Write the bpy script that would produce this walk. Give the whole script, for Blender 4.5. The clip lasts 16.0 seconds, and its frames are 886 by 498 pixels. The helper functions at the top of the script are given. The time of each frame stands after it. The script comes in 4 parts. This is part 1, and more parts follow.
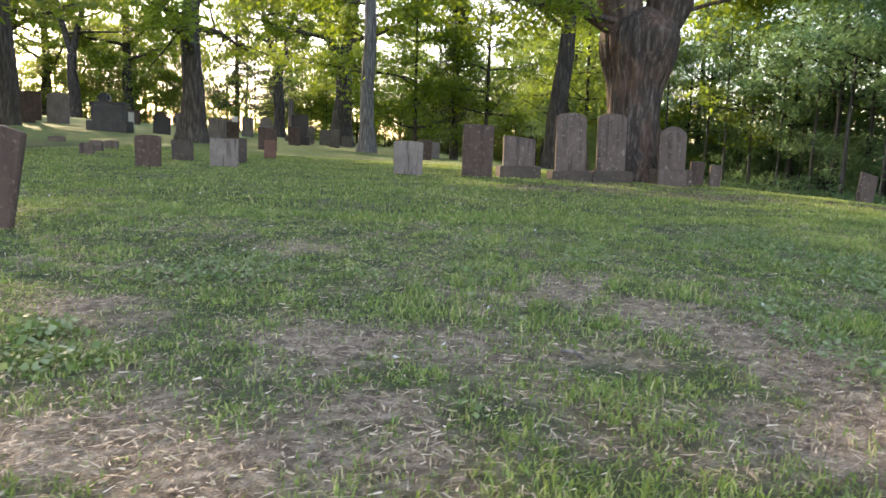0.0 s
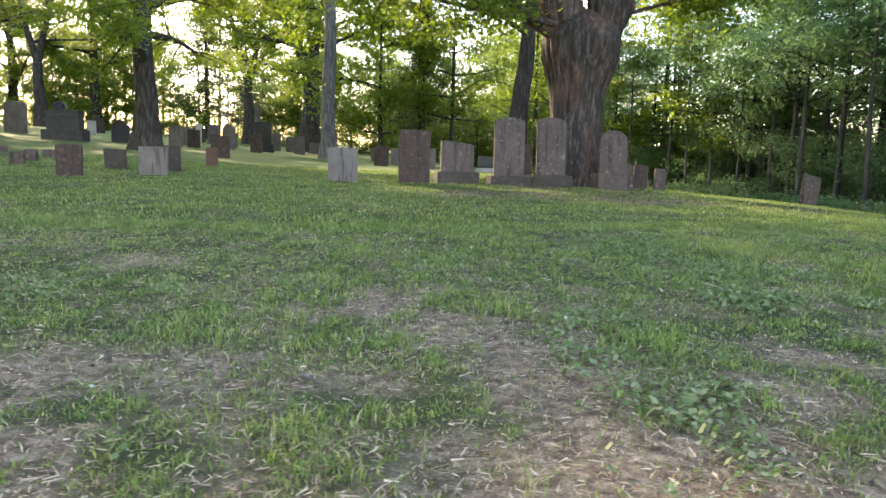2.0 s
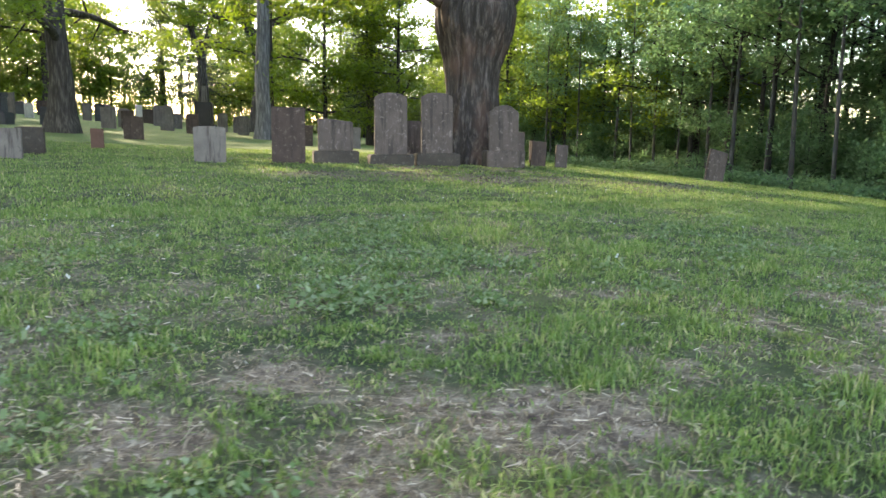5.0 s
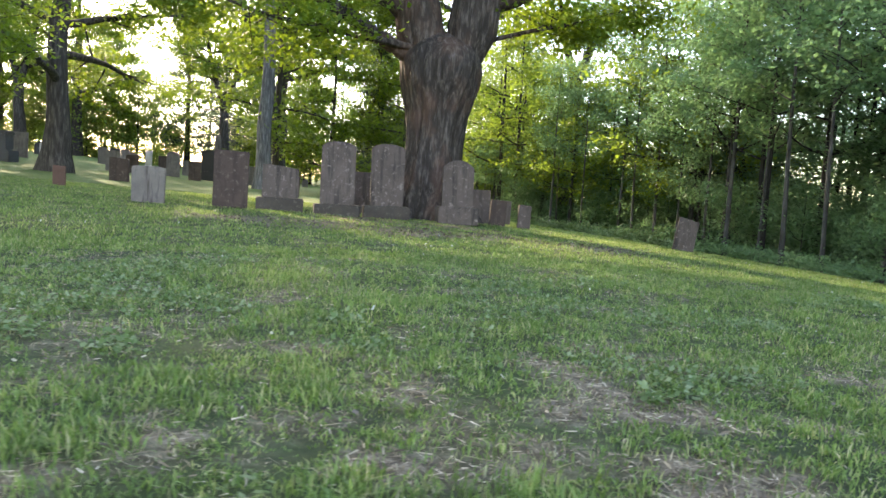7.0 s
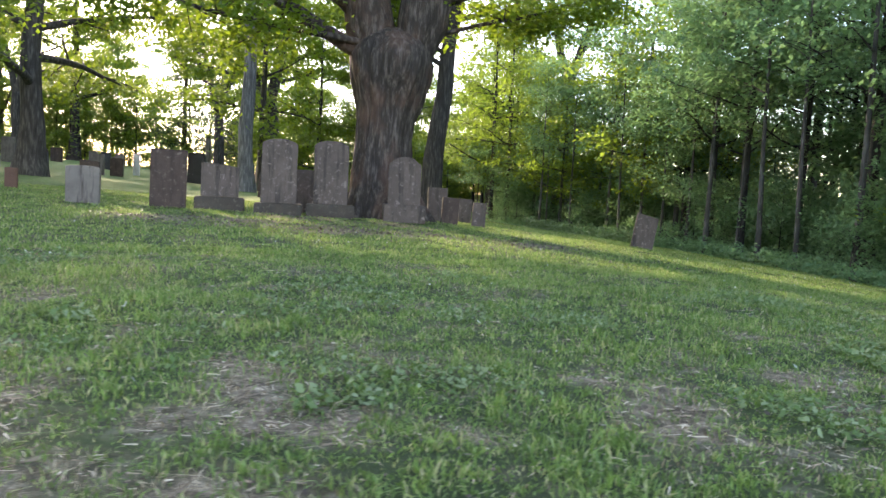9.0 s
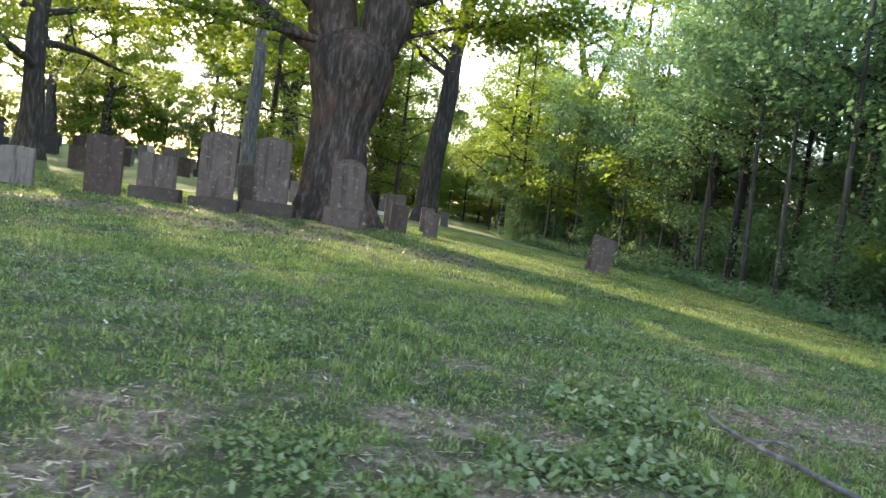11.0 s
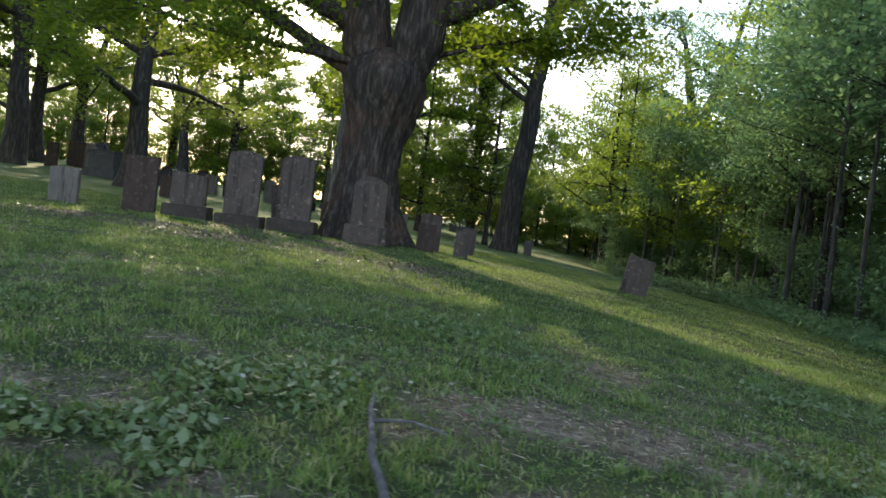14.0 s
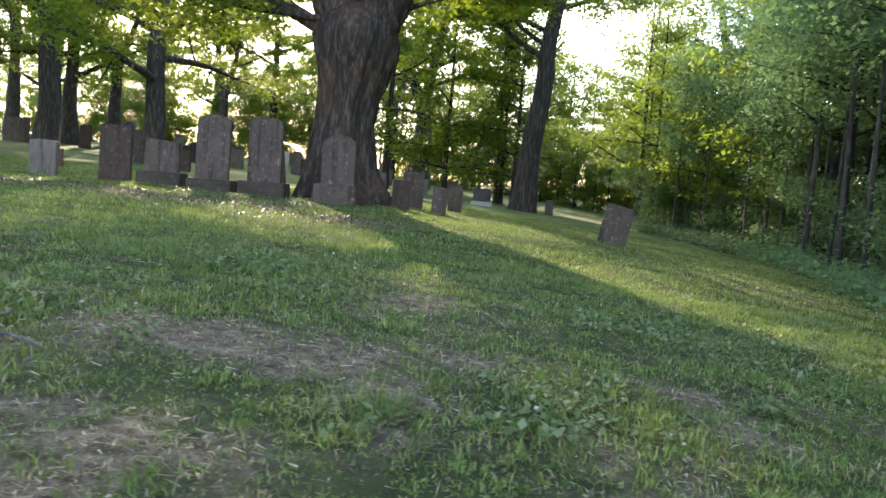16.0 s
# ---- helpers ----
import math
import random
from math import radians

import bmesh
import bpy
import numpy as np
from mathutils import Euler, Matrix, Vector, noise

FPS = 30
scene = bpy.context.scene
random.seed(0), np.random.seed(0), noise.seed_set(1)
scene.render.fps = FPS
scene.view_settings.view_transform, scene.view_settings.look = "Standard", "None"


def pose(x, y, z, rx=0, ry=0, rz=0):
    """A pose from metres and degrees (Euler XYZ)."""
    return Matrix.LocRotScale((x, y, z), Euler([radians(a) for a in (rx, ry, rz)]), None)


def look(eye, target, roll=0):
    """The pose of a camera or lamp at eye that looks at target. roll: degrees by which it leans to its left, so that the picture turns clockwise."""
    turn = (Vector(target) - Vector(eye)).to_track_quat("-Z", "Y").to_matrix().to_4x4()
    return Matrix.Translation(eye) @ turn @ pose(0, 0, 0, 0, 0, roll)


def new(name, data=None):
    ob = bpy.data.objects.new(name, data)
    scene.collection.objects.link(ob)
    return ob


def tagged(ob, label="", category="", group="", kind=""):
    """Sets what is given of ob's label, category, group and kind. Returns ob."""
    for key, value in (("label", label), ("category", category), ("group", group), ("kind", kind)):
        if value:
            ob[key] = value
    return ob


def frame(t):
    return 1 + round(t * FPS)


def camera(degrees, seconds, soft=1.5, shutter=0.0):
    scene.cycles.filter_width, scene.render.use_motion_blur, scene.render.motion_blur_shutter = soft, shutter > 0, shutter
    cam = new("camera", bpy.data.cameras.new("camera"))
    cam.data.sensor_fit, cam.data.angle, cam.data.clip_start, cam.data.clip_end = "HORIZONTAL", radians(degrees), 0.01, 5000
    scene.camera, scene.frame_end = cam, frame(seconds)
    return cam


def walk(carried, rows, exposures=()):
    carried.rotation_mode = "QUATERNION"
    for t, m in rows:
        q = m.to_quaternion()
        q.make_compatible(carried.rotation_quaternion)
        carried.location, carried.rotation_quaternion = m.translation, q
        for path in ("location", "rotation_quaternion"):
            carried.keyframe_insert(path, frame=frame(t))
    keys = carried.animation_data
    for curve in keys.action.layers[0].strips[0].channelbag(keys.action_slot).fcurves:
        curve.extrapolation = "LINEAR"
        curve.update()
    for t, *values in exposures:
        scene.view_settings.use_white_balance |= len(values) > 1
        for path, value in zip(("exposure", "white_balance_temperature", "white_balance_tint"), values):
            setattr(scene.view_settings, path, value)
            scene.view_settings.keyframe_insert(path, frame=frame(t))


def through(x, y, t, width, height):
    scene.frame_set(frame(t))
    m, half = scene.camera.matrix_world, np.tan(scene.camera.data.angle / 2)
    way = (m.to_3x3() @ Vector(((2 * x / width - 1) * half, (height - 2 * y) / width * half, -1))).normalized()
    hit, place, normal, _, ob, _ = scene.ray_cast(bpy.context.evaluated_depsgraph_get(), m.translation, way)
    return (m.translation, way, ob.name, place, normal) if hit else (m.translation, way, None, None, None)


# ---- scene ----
EXPOSURES = [(t, stops, kelvin, tint) for t, stops, kelvin, tint in (
    (0, 2.7, 7650, 25), (2, 2.8, 7450, 21), (5, 2.88, 7350, 16), (8, 2.82, 7150, 19), (11, 2.7, 7050, 18), (12.3, 2.7, 7000, 19),
    (13.0, 2.12, 6900, 17), (14.0, 1.74, 6850, 15), (14.6, 1.78, 6900, 15), (15.0, 2.02, 7000, 18), (15.4, 2.3, 7000, 19), (16, 2.42, 7000, 19))]
cam = camera(61.1, 16.0, soft=1.5, shutter=0.3)
PATH = [
    (0, (0.013, -0.005, 1.092), (-0.075, 1.975, 0.818), 1.85),
    (0.5, (0.281, 0.062, 1.111), (0.212, 2.048, 0.879), 2.71),
    (1, (0.604, 0.152, 1.122), (0.530, 2.136, 0.882), 1.73),
    (1.5, (0.943, 0.253, 1.126), (0.887, 2.236, 0.866), 0.48),
    (2, (1.278, 0.359, 1.131), (1.232, 2.341, 0.873), 1.30),
    (2.5, (1.626, 0.450, 1.146), (1.582, 2.431, 0.877), 2.15),
    (3, (2.030, 0.562, 1.153), (1.973, 2.542, 0.877), 1.09),
    (3.5, (2.491, 0.711, 1.156), (2.456, 2.692, 0.880), 1.10),
    (4, (2.999, 0.881, 1.157), (2.970, 2.865, 0.905), 1.17),
    (4.5, (3.563, 1.113, 1.130), (3.552, 3.087, 0.804), -0.22),
    (5, (4.123, 1.323, 1.124), (4.112, 3.299, 0.813), 0.64),
    (7.5, (6.791, 2.420, 0.927), (6.687, 4.412, 0.792), 3.69),
    (8, (7.150, 2.543, 0.923), (7.040, 4.535, 0.777), 3.29),
    (8.5, (7.547, 2.678, 0.914), (7.422, 4.669, 0.765), 2.66),
    (11, (10.453, 3.834, 0.991), (10.222, 5.817, 0.873), 6.82),
    (11.5, (10.942, 4.041, 0.945), (10.668, 6.018, 0.814), 7.58),
    (12, (11.378, 4.232, 0.913), (10.958, 6.181, 0.754), 5.43),
    (12.5, (11.766, 4.364, 0.879), (11.267, 6.299, 0.814), 7.87),
    (13, (12.148, 4.517, 0.852), (11.536, 6.421, 0.833), 9.83),
    (13.5, (12.577, 4.702, 0.847), (11.965, 6.605, 0.797), 8.36),
    (14, (13.065, 4.871, 0.824), (12.489, 6.785, 0.763), 6.89),
    (14.5, (13.555, 5.076, 0.784), (12.978, 6.990, 0.706), 5.22),
    (15, (14.023, 5.316, 0.744), (13.431, 7.223, 0.642), 6.81),
    (15.5, (14.494, 5.576, 0.700), (13.863, 7.469, 0.566), 5.69),
    (16, (15.011, 5.864, 0.666), (14.300, 7.727, 0.510), 4.46),
]
walk(cam, [(t, look(eye, target, roll)) for t, eye, target, roll in PATH],
     exposures=EXPOSURES)

# ---- world and sun ----
SUN_EL, SUN_AZ = 22.0, -38.0          # degrees; azimuth from +y towards +x
world = bpy.data.worlds.new("sky")
scene.world = world
world.use_nodes = True
wn = world.node_tree
sky = wn.nodes.new("ShaderNodeTexSky")
sky.sky_type = "NISHITA"
sky.sun_disc = False
sky.sun_elevation = radians(SUN_EL)
sky.sun_rotation = radians(SUN_AZ)
sky.air_density, sky.dust_density = 1.0, 0.8
wn.nodes["Background"].inputs["Strength"].default_value = 0.15
wn.links.new(sky.outputs[0], wn.nodes["Background"].inputs["Color"])
sun = new("sun", bpy.data.lights.new("sun", "SUN"))
sun.data.energy, sun.data.angle, sun.data.color = 2.1, radians(0.6), (1.0, 0.88, 0.64)
_sd = Vector((math.sin(radians(SUN_AZ)) * math.cos(radians(SUN_EL)), math.cos(radians(SUN_AZ)) * math.cos(radians(SUN_EL)), math.sin(radians(SUN_EL))))
sun.matrix_world = look(_sd * 200, (0, 0, 0))

rng = np.random.default_rng(7)


# ---- terrain ----
def softplus(u):
    return np.logaddexp(0.0, u)


def ground_z(x, y):
    """Height of the lawn: a gentle rise ahead, falling away to the wood on the right."""
    x, yy = np.clip(x, -40, 45), np.clip(y, -15, 60)
    return (-0.103 + 0.0235 * yy - 0.00037 * np.maximum(yy, 0) ** 2 - 0.336 * softplus((x - 13.49 + 0.246 * yy) / 3)
            + 0.21 * softplus((-x - 2) / 3) * np.maximum(yy, 0) / 60)


_grids = {}


def vnoise(x, y, size, seed=0):
    """Smooth value noise in 0..1 with cells of the given size."""
    if seed not in _grids:
        _grids[seed] = np.random.default_rng(100 + seed).random((256, 256))
    g = _grids[seed]
    u, v = np.asarray(x) / size + 1000.0, np.asarray(y) / size + 1000.0
    i, j = np.floor(u).astype(int), np.floor(v).astype(int)
    fu, fv = u - i, v - j
    fu, fv = fu * fu * (3 - 2 * fu), fv * fv * (3 - 2 * fv)
    i0, i1, j0, j1 = i % 256, (i + 1) % 256, j % 256, (j + 1) % 256
    return (g[i0, j0] * (1 - fu) + g[i1, j0] * fu) * (1 - fv) + (g[i0, j1] * (1 - fu) + g[i1, j1] * fu) * fv


# worn places in the lawn: x, y, radius
WORN = [(0.9, 6.0, 0.32), (1.31, 5.09, 0.36), (1.76, 4.45, 0.32), (1.8, 3.84, 0.4), (2.05, 3.4, 0.45), (2.15, 3.0, 0.5), (0.66, 5.5, 0.24), (-1.75, 7.3, 0.42), (0.38, 3.8, 0.22),
        (2.86, 3.64, 0.16), (3.19, 3.96, 0.15), (-0.86, 4.07, 0.42), (-0.44, 3.02, 0.22), (-2.47, 4.59, 0.22), (1.58, 3.04, 0.4), (-1.46, 2.5, 0.36), (-0.85, 2.39, 0.3), (-0.15, 2.66, 0.25)]
WORN += [(3.3, 4.73, 0.22), (4.0, 4.47, 0.15), (4.5, 4.3, 0.24), (4.85, 4.2, 0.22), (3.03, 3.87, 0.24), (3.76, 3.73, 0.26), (5.19, 4.93, 0.14), (6.87, 6.21, 0.24), (6.76, 6.69, 0.24), (6.92, 6.5, 0.36),
         (7.1, 5.82, 0.42), (7.22, 5.35, 0.36), (7.4, 5.0, 0.24), (8.03, 5.78, 0.18), (6.13, 4.77, 0.22), (6.6, 5.13, 0.22)]
WORN += [(8.61, 7.01, 0.24), (8.91, 6.59, 0.3), (8.93, 6.16, 0.24), (10.01, 6.85, 0.28), (10.07, 7.42, 0.22), (10.75, 7.67, 0.16), (10.63, 6.76, 0.32), (12.28, 8.83, 0.26), (12.79, 11.4, 0.38),
         (12.02, 8.95, 0.26), (12.41, 9.15, 0.3), (13.08, 9.33, 0.36), (11.91, 7.16, 0.26), (13.56, 9.06, 0.26), (13.8, 8.54, 0.25), (13.25, 7.81, 0.44), (15.25, 9.78, 0.2), (14.75, 10.46, 0.2), (13.68, 10.0, 0.2)]
WORN += [(1.4, 17.0, 1.0), (3.0, 17.2, 1.1), (5.0, 17.4, 1.1), (6.6, 17.6, 1.0), (8.6, 17.7, 1.1), (5.6, 20.6, 1.0), (3.4, 20.2, 0.8)]
# tufts of clover and ground ivy: x, y, radius
WEEDY = [(3.56, 6.2, 0.3), (4.39, 6.27, 0.22), (9.57, 8.0, 0.3), (11.15, 8.42, 0.42), (10.63, 7.1, 0.36), (11.15, 7.55, 0.36), (11.45, 7.27, 0.32), (10.87, 8.32, 0.3), (12.23, 7.54, 0.14), (11.07, 11.4, 0.4),
         (13.69, 8.51, 0.15), (14.31, 9.13, 0.18), (14.74, 9.28, 0.18), (14.18, 12.25, 0.34), (15.31, 10.45, 0.2), (-2.29, 3.94, 0.35), (-2.1, 3.4, 0.24), (2.36, 3.7, 0.18), (3.4, 5.98, 0.26), (5.6, 7.35, 0.2), (7.45, 6.15, 0.15)]


def spots(x, y, places):
    """1 in the middle of the places given, falling to 0 with an uneven edge."""
    u, v = x + (vnoise(x, y, 0.25, 41) - 0.5) * 0.3, y + (vnoise(x, y, 0.25, 42) - 0.5) * 0.3
    b = np.zeros_like(x)
    for cx, cy, r in places:
        b = np.maximum(b, np.exp(-(((u - cx) ** 2 + (v - cy) ** 2) / (r * r)) ** 1.5 * 0.6))
    return b


def bare(x, y):
    """0 for full grass, 1 for worn ground."""
    x, y = np.asarray(x, float), np.asarray(y, float)
    near = np.exp(-np.maximum(0, (y - 0.38 * x) - 4.6) / 1.6)
    n = vnoise(x, y, 0.6, 1) * 0.45 + vnoise(x, y, 0.17, 2) * 0.55
    return np.clip(spots(x, y, WORN) * 0.85 + (n - 0.5) * np.clip(2.2 - 0.05 * np.maximum(y, 0), 0, 1.9) + (0.1 + 0.3 * np.exp(-np.maximum(0, x - 3) / 2)) * near - 0.06, 0, 1)


# ---- materials ----
def material(name, rough=0.8):
    m = bpy.data.materials.new(name)
    m.use_nodes = True
    n = m.node_tree.nodes
    n["Principled BSDF"].inputs["Roughness"].default_value = rough
    n["Principled BSDF"].inputs["Specular IOR Level"].default_value = 0.3
    return m, m.node_tree, n["Principled BSDF"]


def node(tree, kind, **values):
    n = tree.nodes.new(kind)
    for key, value in values.items():
        n.inputs[key.replace("_", " ")].default_value = value
    return n


def ramp(tree, source, stops):
    r = tree.nodes.new("ShaderNodeValToRGB")
    while len(r.color_ramp.elements) < len(stops):
        r.color_ramp.elements.new(0.5)
    for e, (p, c) in zip(r.color_ramp.elements, stops):
        e.position, e.color = p, (*c, 1)
    tree.links.new(source, r.inputs[0])
    return r.outputs[0]


def mix(tree, fac, a, b, blend="MIX"):
    m = tree.nodes.new("ShaderNodeMixRGB")
    m.blend_type = blend
    for slot, value in ((0, fac), (1, a), (2, b)):
        if isinstance(value, (int, float)):
            m.inputs[slot].default_value = value
        elif isinstance(value, tuple):
            m.inputs[slot].default_value = (*value, 1)
        else:
            tree.links.new(value, m.inputs[slot])
    return m.outputs[0]


def coords(tree, scale=(1, 1, 1), world_space=False):
    if world_space:
        out = tree.nodes.new("ShaderNodeNewGeometry").outputs["Position"]
    else:
        out = tree.nodes.new("ShaderNodeTexCoord").outputs["Object"]
    mp = tree.nodes.new("ShaderNodeMapping")
    mp.inputs["Scale"].default_value = scale
    tree.links.new(out, mp.inputs["Vector"])
    return mp.outputs[0]


def noise_out(tree, vec, scale, detail=6.0, rough=0.6):
    n = node(tree, "ShaderNodeTexNoise", Scale=scale, Detail=detail, Roughness=rough)
    tree.links.new(vec, n.inputs["Vector"])
    return n.outputs["Fac"]


def bump(tree, shader, height, strength, distance):
    b = node(tree, "ShaderNodeBump", Strength=strength, Distance=distance)
    tree.links.new(height, b.inputs["Height"])
    tree.links.new(b.outputs[0], shader.inputs["Normal"])


def bark_material(name, dark, light, tint=None):
    m, t, p = material(name, 0.9)
    v = coords(t, (1, 1, 0.16))
    a = noise_out(t, v, 9.0, 8, 0.65)
    big = noise_out(t, coords(t, (1, 1, 0.5)), 1.3, 4, 0.6)
    col = ramp(t, a, [(0.3, tuple(c * 0.45 for c in dark)), (0.5, dark), (0.72, light)])
    if tint:
        col = mix(t, ramp(t, big, [(0.48, (0, 0, 0)), (0.62, (0.75, 0.75, 0.75))]), col, mix(t, 0.45, col, tint))
    col = mix(t, 0.35, col, ramp(t, big, [(0.3, (0.25, 0.25, 0.25)), (0.7, (1, 1, 1))]), "MULTIPLY")
    t.links.new(col, p.inputs["Base Color"])
    ridge = noise_out(t, coords(t, (1, 1, 0.1)), 4.5, 5, 0.6)
    bump(t, p, mix(t, 0.5, a, ridge), 1.0, 0.09)
    return m


def stone_material(name, base, dark, lichen, streak=0.5, rough=0.85, spots=0.5):
    m, t, p = material(name, rough)
    v = coords(t, (1, 1, 1), True)
    fine, mid, big = noise_out(t, v, 60, 5, 0.7), noise_out(t, v, 9, 7, 0.7), noise_out(t, v, 2.2, 4, 0.6)
    down = noise_out(t, coords(t, (1, 1, 0.12), True), 7.0, 5, 0.6)
    col = mix(t, ramp(t, big, [(0.35, (0, 0, 0)), (0.65, (1, 1, 1))]), base, tuple(0.72 * c for c in base))
    col = mix(t, ramp(t, down, [(0.5, (0, 0, 0)), (0.68, (streak,) * 3)]), col, dark)
    col = mix(t, ramp(t, mid, [(0.56, (0, 0, 0)), (0.66, (spots,) * 3)]), col, lichen)
    col = mix(t, 0.5, col, ramp(t, fine, [(0.3, (0.5, 0.5, 0.5)), (0.7, (1, 1, 1))]), "MULTIPLY")
    t.links.new(col, p.inputs["Base Color"])
    bump(t, p, mix(t, 0.4, mid, fine), 0.5, 0.012)
    return m


def leaf_material(name, stops, through, amount=0.45, spread=0.25, patch=0.0):
    m, t, p = material(name, 0.5)
    g = t.nodes.new("ShaderNodeNewGeometry")
    o = t.nodes.new("ShaderNodeObjectInfo")
    col = ramp(t, g.outputs["Random Per Island"], stops)
    if patch:
        where = coords(t, (1, 1, 1), True)
        col = mix(t, patch, col, ramp(t, noise_out(t, where, 2.6, 4, 0.7), [(0.32, (0.35, 0.42, 0.4)), (0.5, (0.9, 0.95, 0.9)), (0.68, (1.6, 1.45, 1.2))]), "MULTIPLY")
    hsv = node(t, "ShaderNodeHueSaturation")
    shade = node(t, "ShaderNodeMapRange")
    shade.inputs["To Min"].default_value, shade.inputs["To Max"].default_value = 1 - spread, 1 + spread
    t.links.new(o.outputs["Random"], shade.inputs["Value"])
    t.links.new(shade.outputs[0], hsv.inputs["Value"])
    t.links.new(col, hsv.inputs["Color"])
    t.links.new(hsv.outputs[0], p.inputs["Base Color"])
    tr = t.nodes.new("ShaderNodeBsdfTranslucent")
    t.links.new(mix(t, 0.75, hsv.outputs[0], through), tr.inputs["Color"])
    ms = node(t, "ShaderNodeMixShader", Fac=amount)
    t.links.new(p.outputs[0], ms.inputs[1])
    t.links.new(tr.outputs[0], ms.inputs[2])
    t.links.new(ms.outputs[0], t.nodes["Material Output"].inputs[0])
    return m


BARK_OLD = bark_material("old_maple_bark", (0.054, 0.043, 0.036), (0.2, 0.165, 0.145), (0.16, 0.083, 0.055))
BARK_DARK = bark_material("dark_bark", (0.06, 0.05, 0.043), (0.16, 0.138, 0.12))
BARK_GREY = bark_material("grey_bark", (0.15, 0.14, 0.135), (0.33, 0.31, 0.3))
BARK_SLIM = bark_material("smooth_grey_bark", (0.08, 0.075, 0.07), (0.19, 0.18, 0.17))
BARK_WOOD = bark_material("forest_bark", (0.04, 0.036, 0.034), (0.12, 0.11, 0.103))
LEAF = leaf_material("maple_leaf", [(0, (0.04, 0.085, 0.014)), (0.5, (0.07, 0.13, 0.02)), (1, (0.11, 0.17, 0.03))], (0.34, 0.46, 0.03), 0.5)
LEAF_WOOD = leaf_material("forest_leaf", [(0, (0.06, 0.12, 0.058)), (0.5, (0.1, 0.185, 0.09)), (1, (0.16, 0.255, 0.12))], (0.24, 0.42, 0.17), 0.48)
# lighter, yellower leaf with the sun's glow put into its colour
LEAF_SUN = leaf_material("sunlit_leaf", [(0, (0.055, 0.105, 0.018)), (0.5, (0.09, 0.155, 0.028)), (1, (0.14, 0.2, 0.035))], (0.34, 0.47, 0.05), 0.52)
NEEDLE = leaf_material("spruce_needle", [(0, (0.018, 0.04, 0.018)), (1, (0.05, 0.075, 0.03))], (0.1, 0.16, 0.04), 0.3)
GRASS = leaf_material("grass_blade", [(0, (0.05, 0.1, 0.022)), (0.4, (0.12, 0.2, 0.052)), (0.76, (0.215, 0.31, 0.1)), (0.9, (0.34, 0.33, 0.15)), (1, (0.52, 0.45, 0.28))], (0.28, 0.39, 0.08), 0.35, patch=0.62)
STRAW = leaf_material("dry_grass", [(0, (0.15, 0.1, 0.055)), (0.5, (0.37, 0.28, 0.165)), (1, (0.62, 0.52, 0.36))], (0.3, 0.24, 0.12), 0.15)
WEED = leaf_material("clover_leaf", [(0, (0.095, 0.165, 0.045)), (0.5, (0.17, 0.25, 0.085)), (1, (0.34, 0.4, 0.22))], (0.2, 0.32, 0.08), 0.3)
STONE_BROWN = stone_material("brown_sandstone", (0.092, 0.063, 0.052), (0.045, 0.032, 0.027), (0.2, 0.16, 0.138), 0.7, 0.9, 0.65)
STONE_GREY = stone_material("weathered_grey_marble", (0.135, 0.103, 0.088), (0.036, 0.028, 0.024), (0.3, 0.24, 0.21), 0.8, 0.85, 0.75)
STONE_PALE = stone_material("pale_marble", (0.215, 0.185, 0.165), (0.035, 0.028, 0.024), (0.12, 0.1, 0.088), 1.0, 0.85, 0.8)
STONE_WHITE = stone_material("white_marble", (0.62, 0.6, 0.57), (0.35, 0.33, 0.3), (0.5, 0.48, 0.45), 0.4, 0.7, 0.3)
# paler copy of the grey marble, haze and sky light put into its colour
STONE_HAZED = stone_material("hazed_grey_stone", (0.2, 0.172, 0.162), (0.08, 0.066, 0.06), (0.3, 0.265, 0.25), 0.6, 0.85, 0.6)
STONE_DARK = stone_material("dark_granite", (0.055, 0.058, 0.07), (0.03, 0.03, 0.035), (0.09, 0.09, 0.1), 0.3, 0.35, 0.3)
STONE_BLACK = stone_material("black_granite", (0.02, 0.02, 0.026), (0.012, 0.012, 0.014), (0.035, 0.035, 0.04), 0.2, 0.3, 0.2)
STONE_RED = stone_material("reddish_sandstone", (0.16, 0.088, 0.066), (0.1, 0.06, 0.05), (0.24, 0.18, 0.15), 0.4, 0.9, 0.3)
STONE_BASE = stone_material("dark_plinth_stone", (0.085, 0.068, 0.055), (0.05, 0.05, 0.042), (0.25, 0.22, 0.19), 0.4, 0.9, 0.35)

GROUND, _t, _p = material("lawn_soil", 0.95)
_at = _t.nodes.new("ShaderNodeAttribute")
_at.attribute_name = "bare"
_v = coords(_t, (1, 1, 1), True)
_n1, _n2, _n3 = noise_out(_t, _v, 0.7, 5), noise_out(_t, _v, 11, 7, 0.7), noise_out(_t, _v, 90, 4, 0.7)
_green = ramp(_t, _n1, [(0.3, (0.035, 0.05, 0.018)), (0.55, (0.055, 0.08, 0.024)), (0.75, (0.09, 0.1, 0.036))])
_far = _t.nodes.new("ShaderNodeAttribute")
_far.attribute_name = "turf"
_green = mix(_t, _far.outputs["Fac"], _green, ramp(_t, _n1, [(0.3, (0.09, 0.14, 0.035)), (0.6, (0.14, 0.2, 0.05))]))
_green = mix(_t, 0.75, _green, ramp(_t, _n2, [(0.3, (0.4, 0.42, 0.38)), (0.7, (1.1, 1.1, 1.0))]), "MULTIPLY")
_soil = ramp(_t, _n2, [(0.3, (0.05, 0.035, 0.024)), (0.48, (0.2, 0.15, 0.1)), (0.68, (0.46, 0.38, 0.28))])
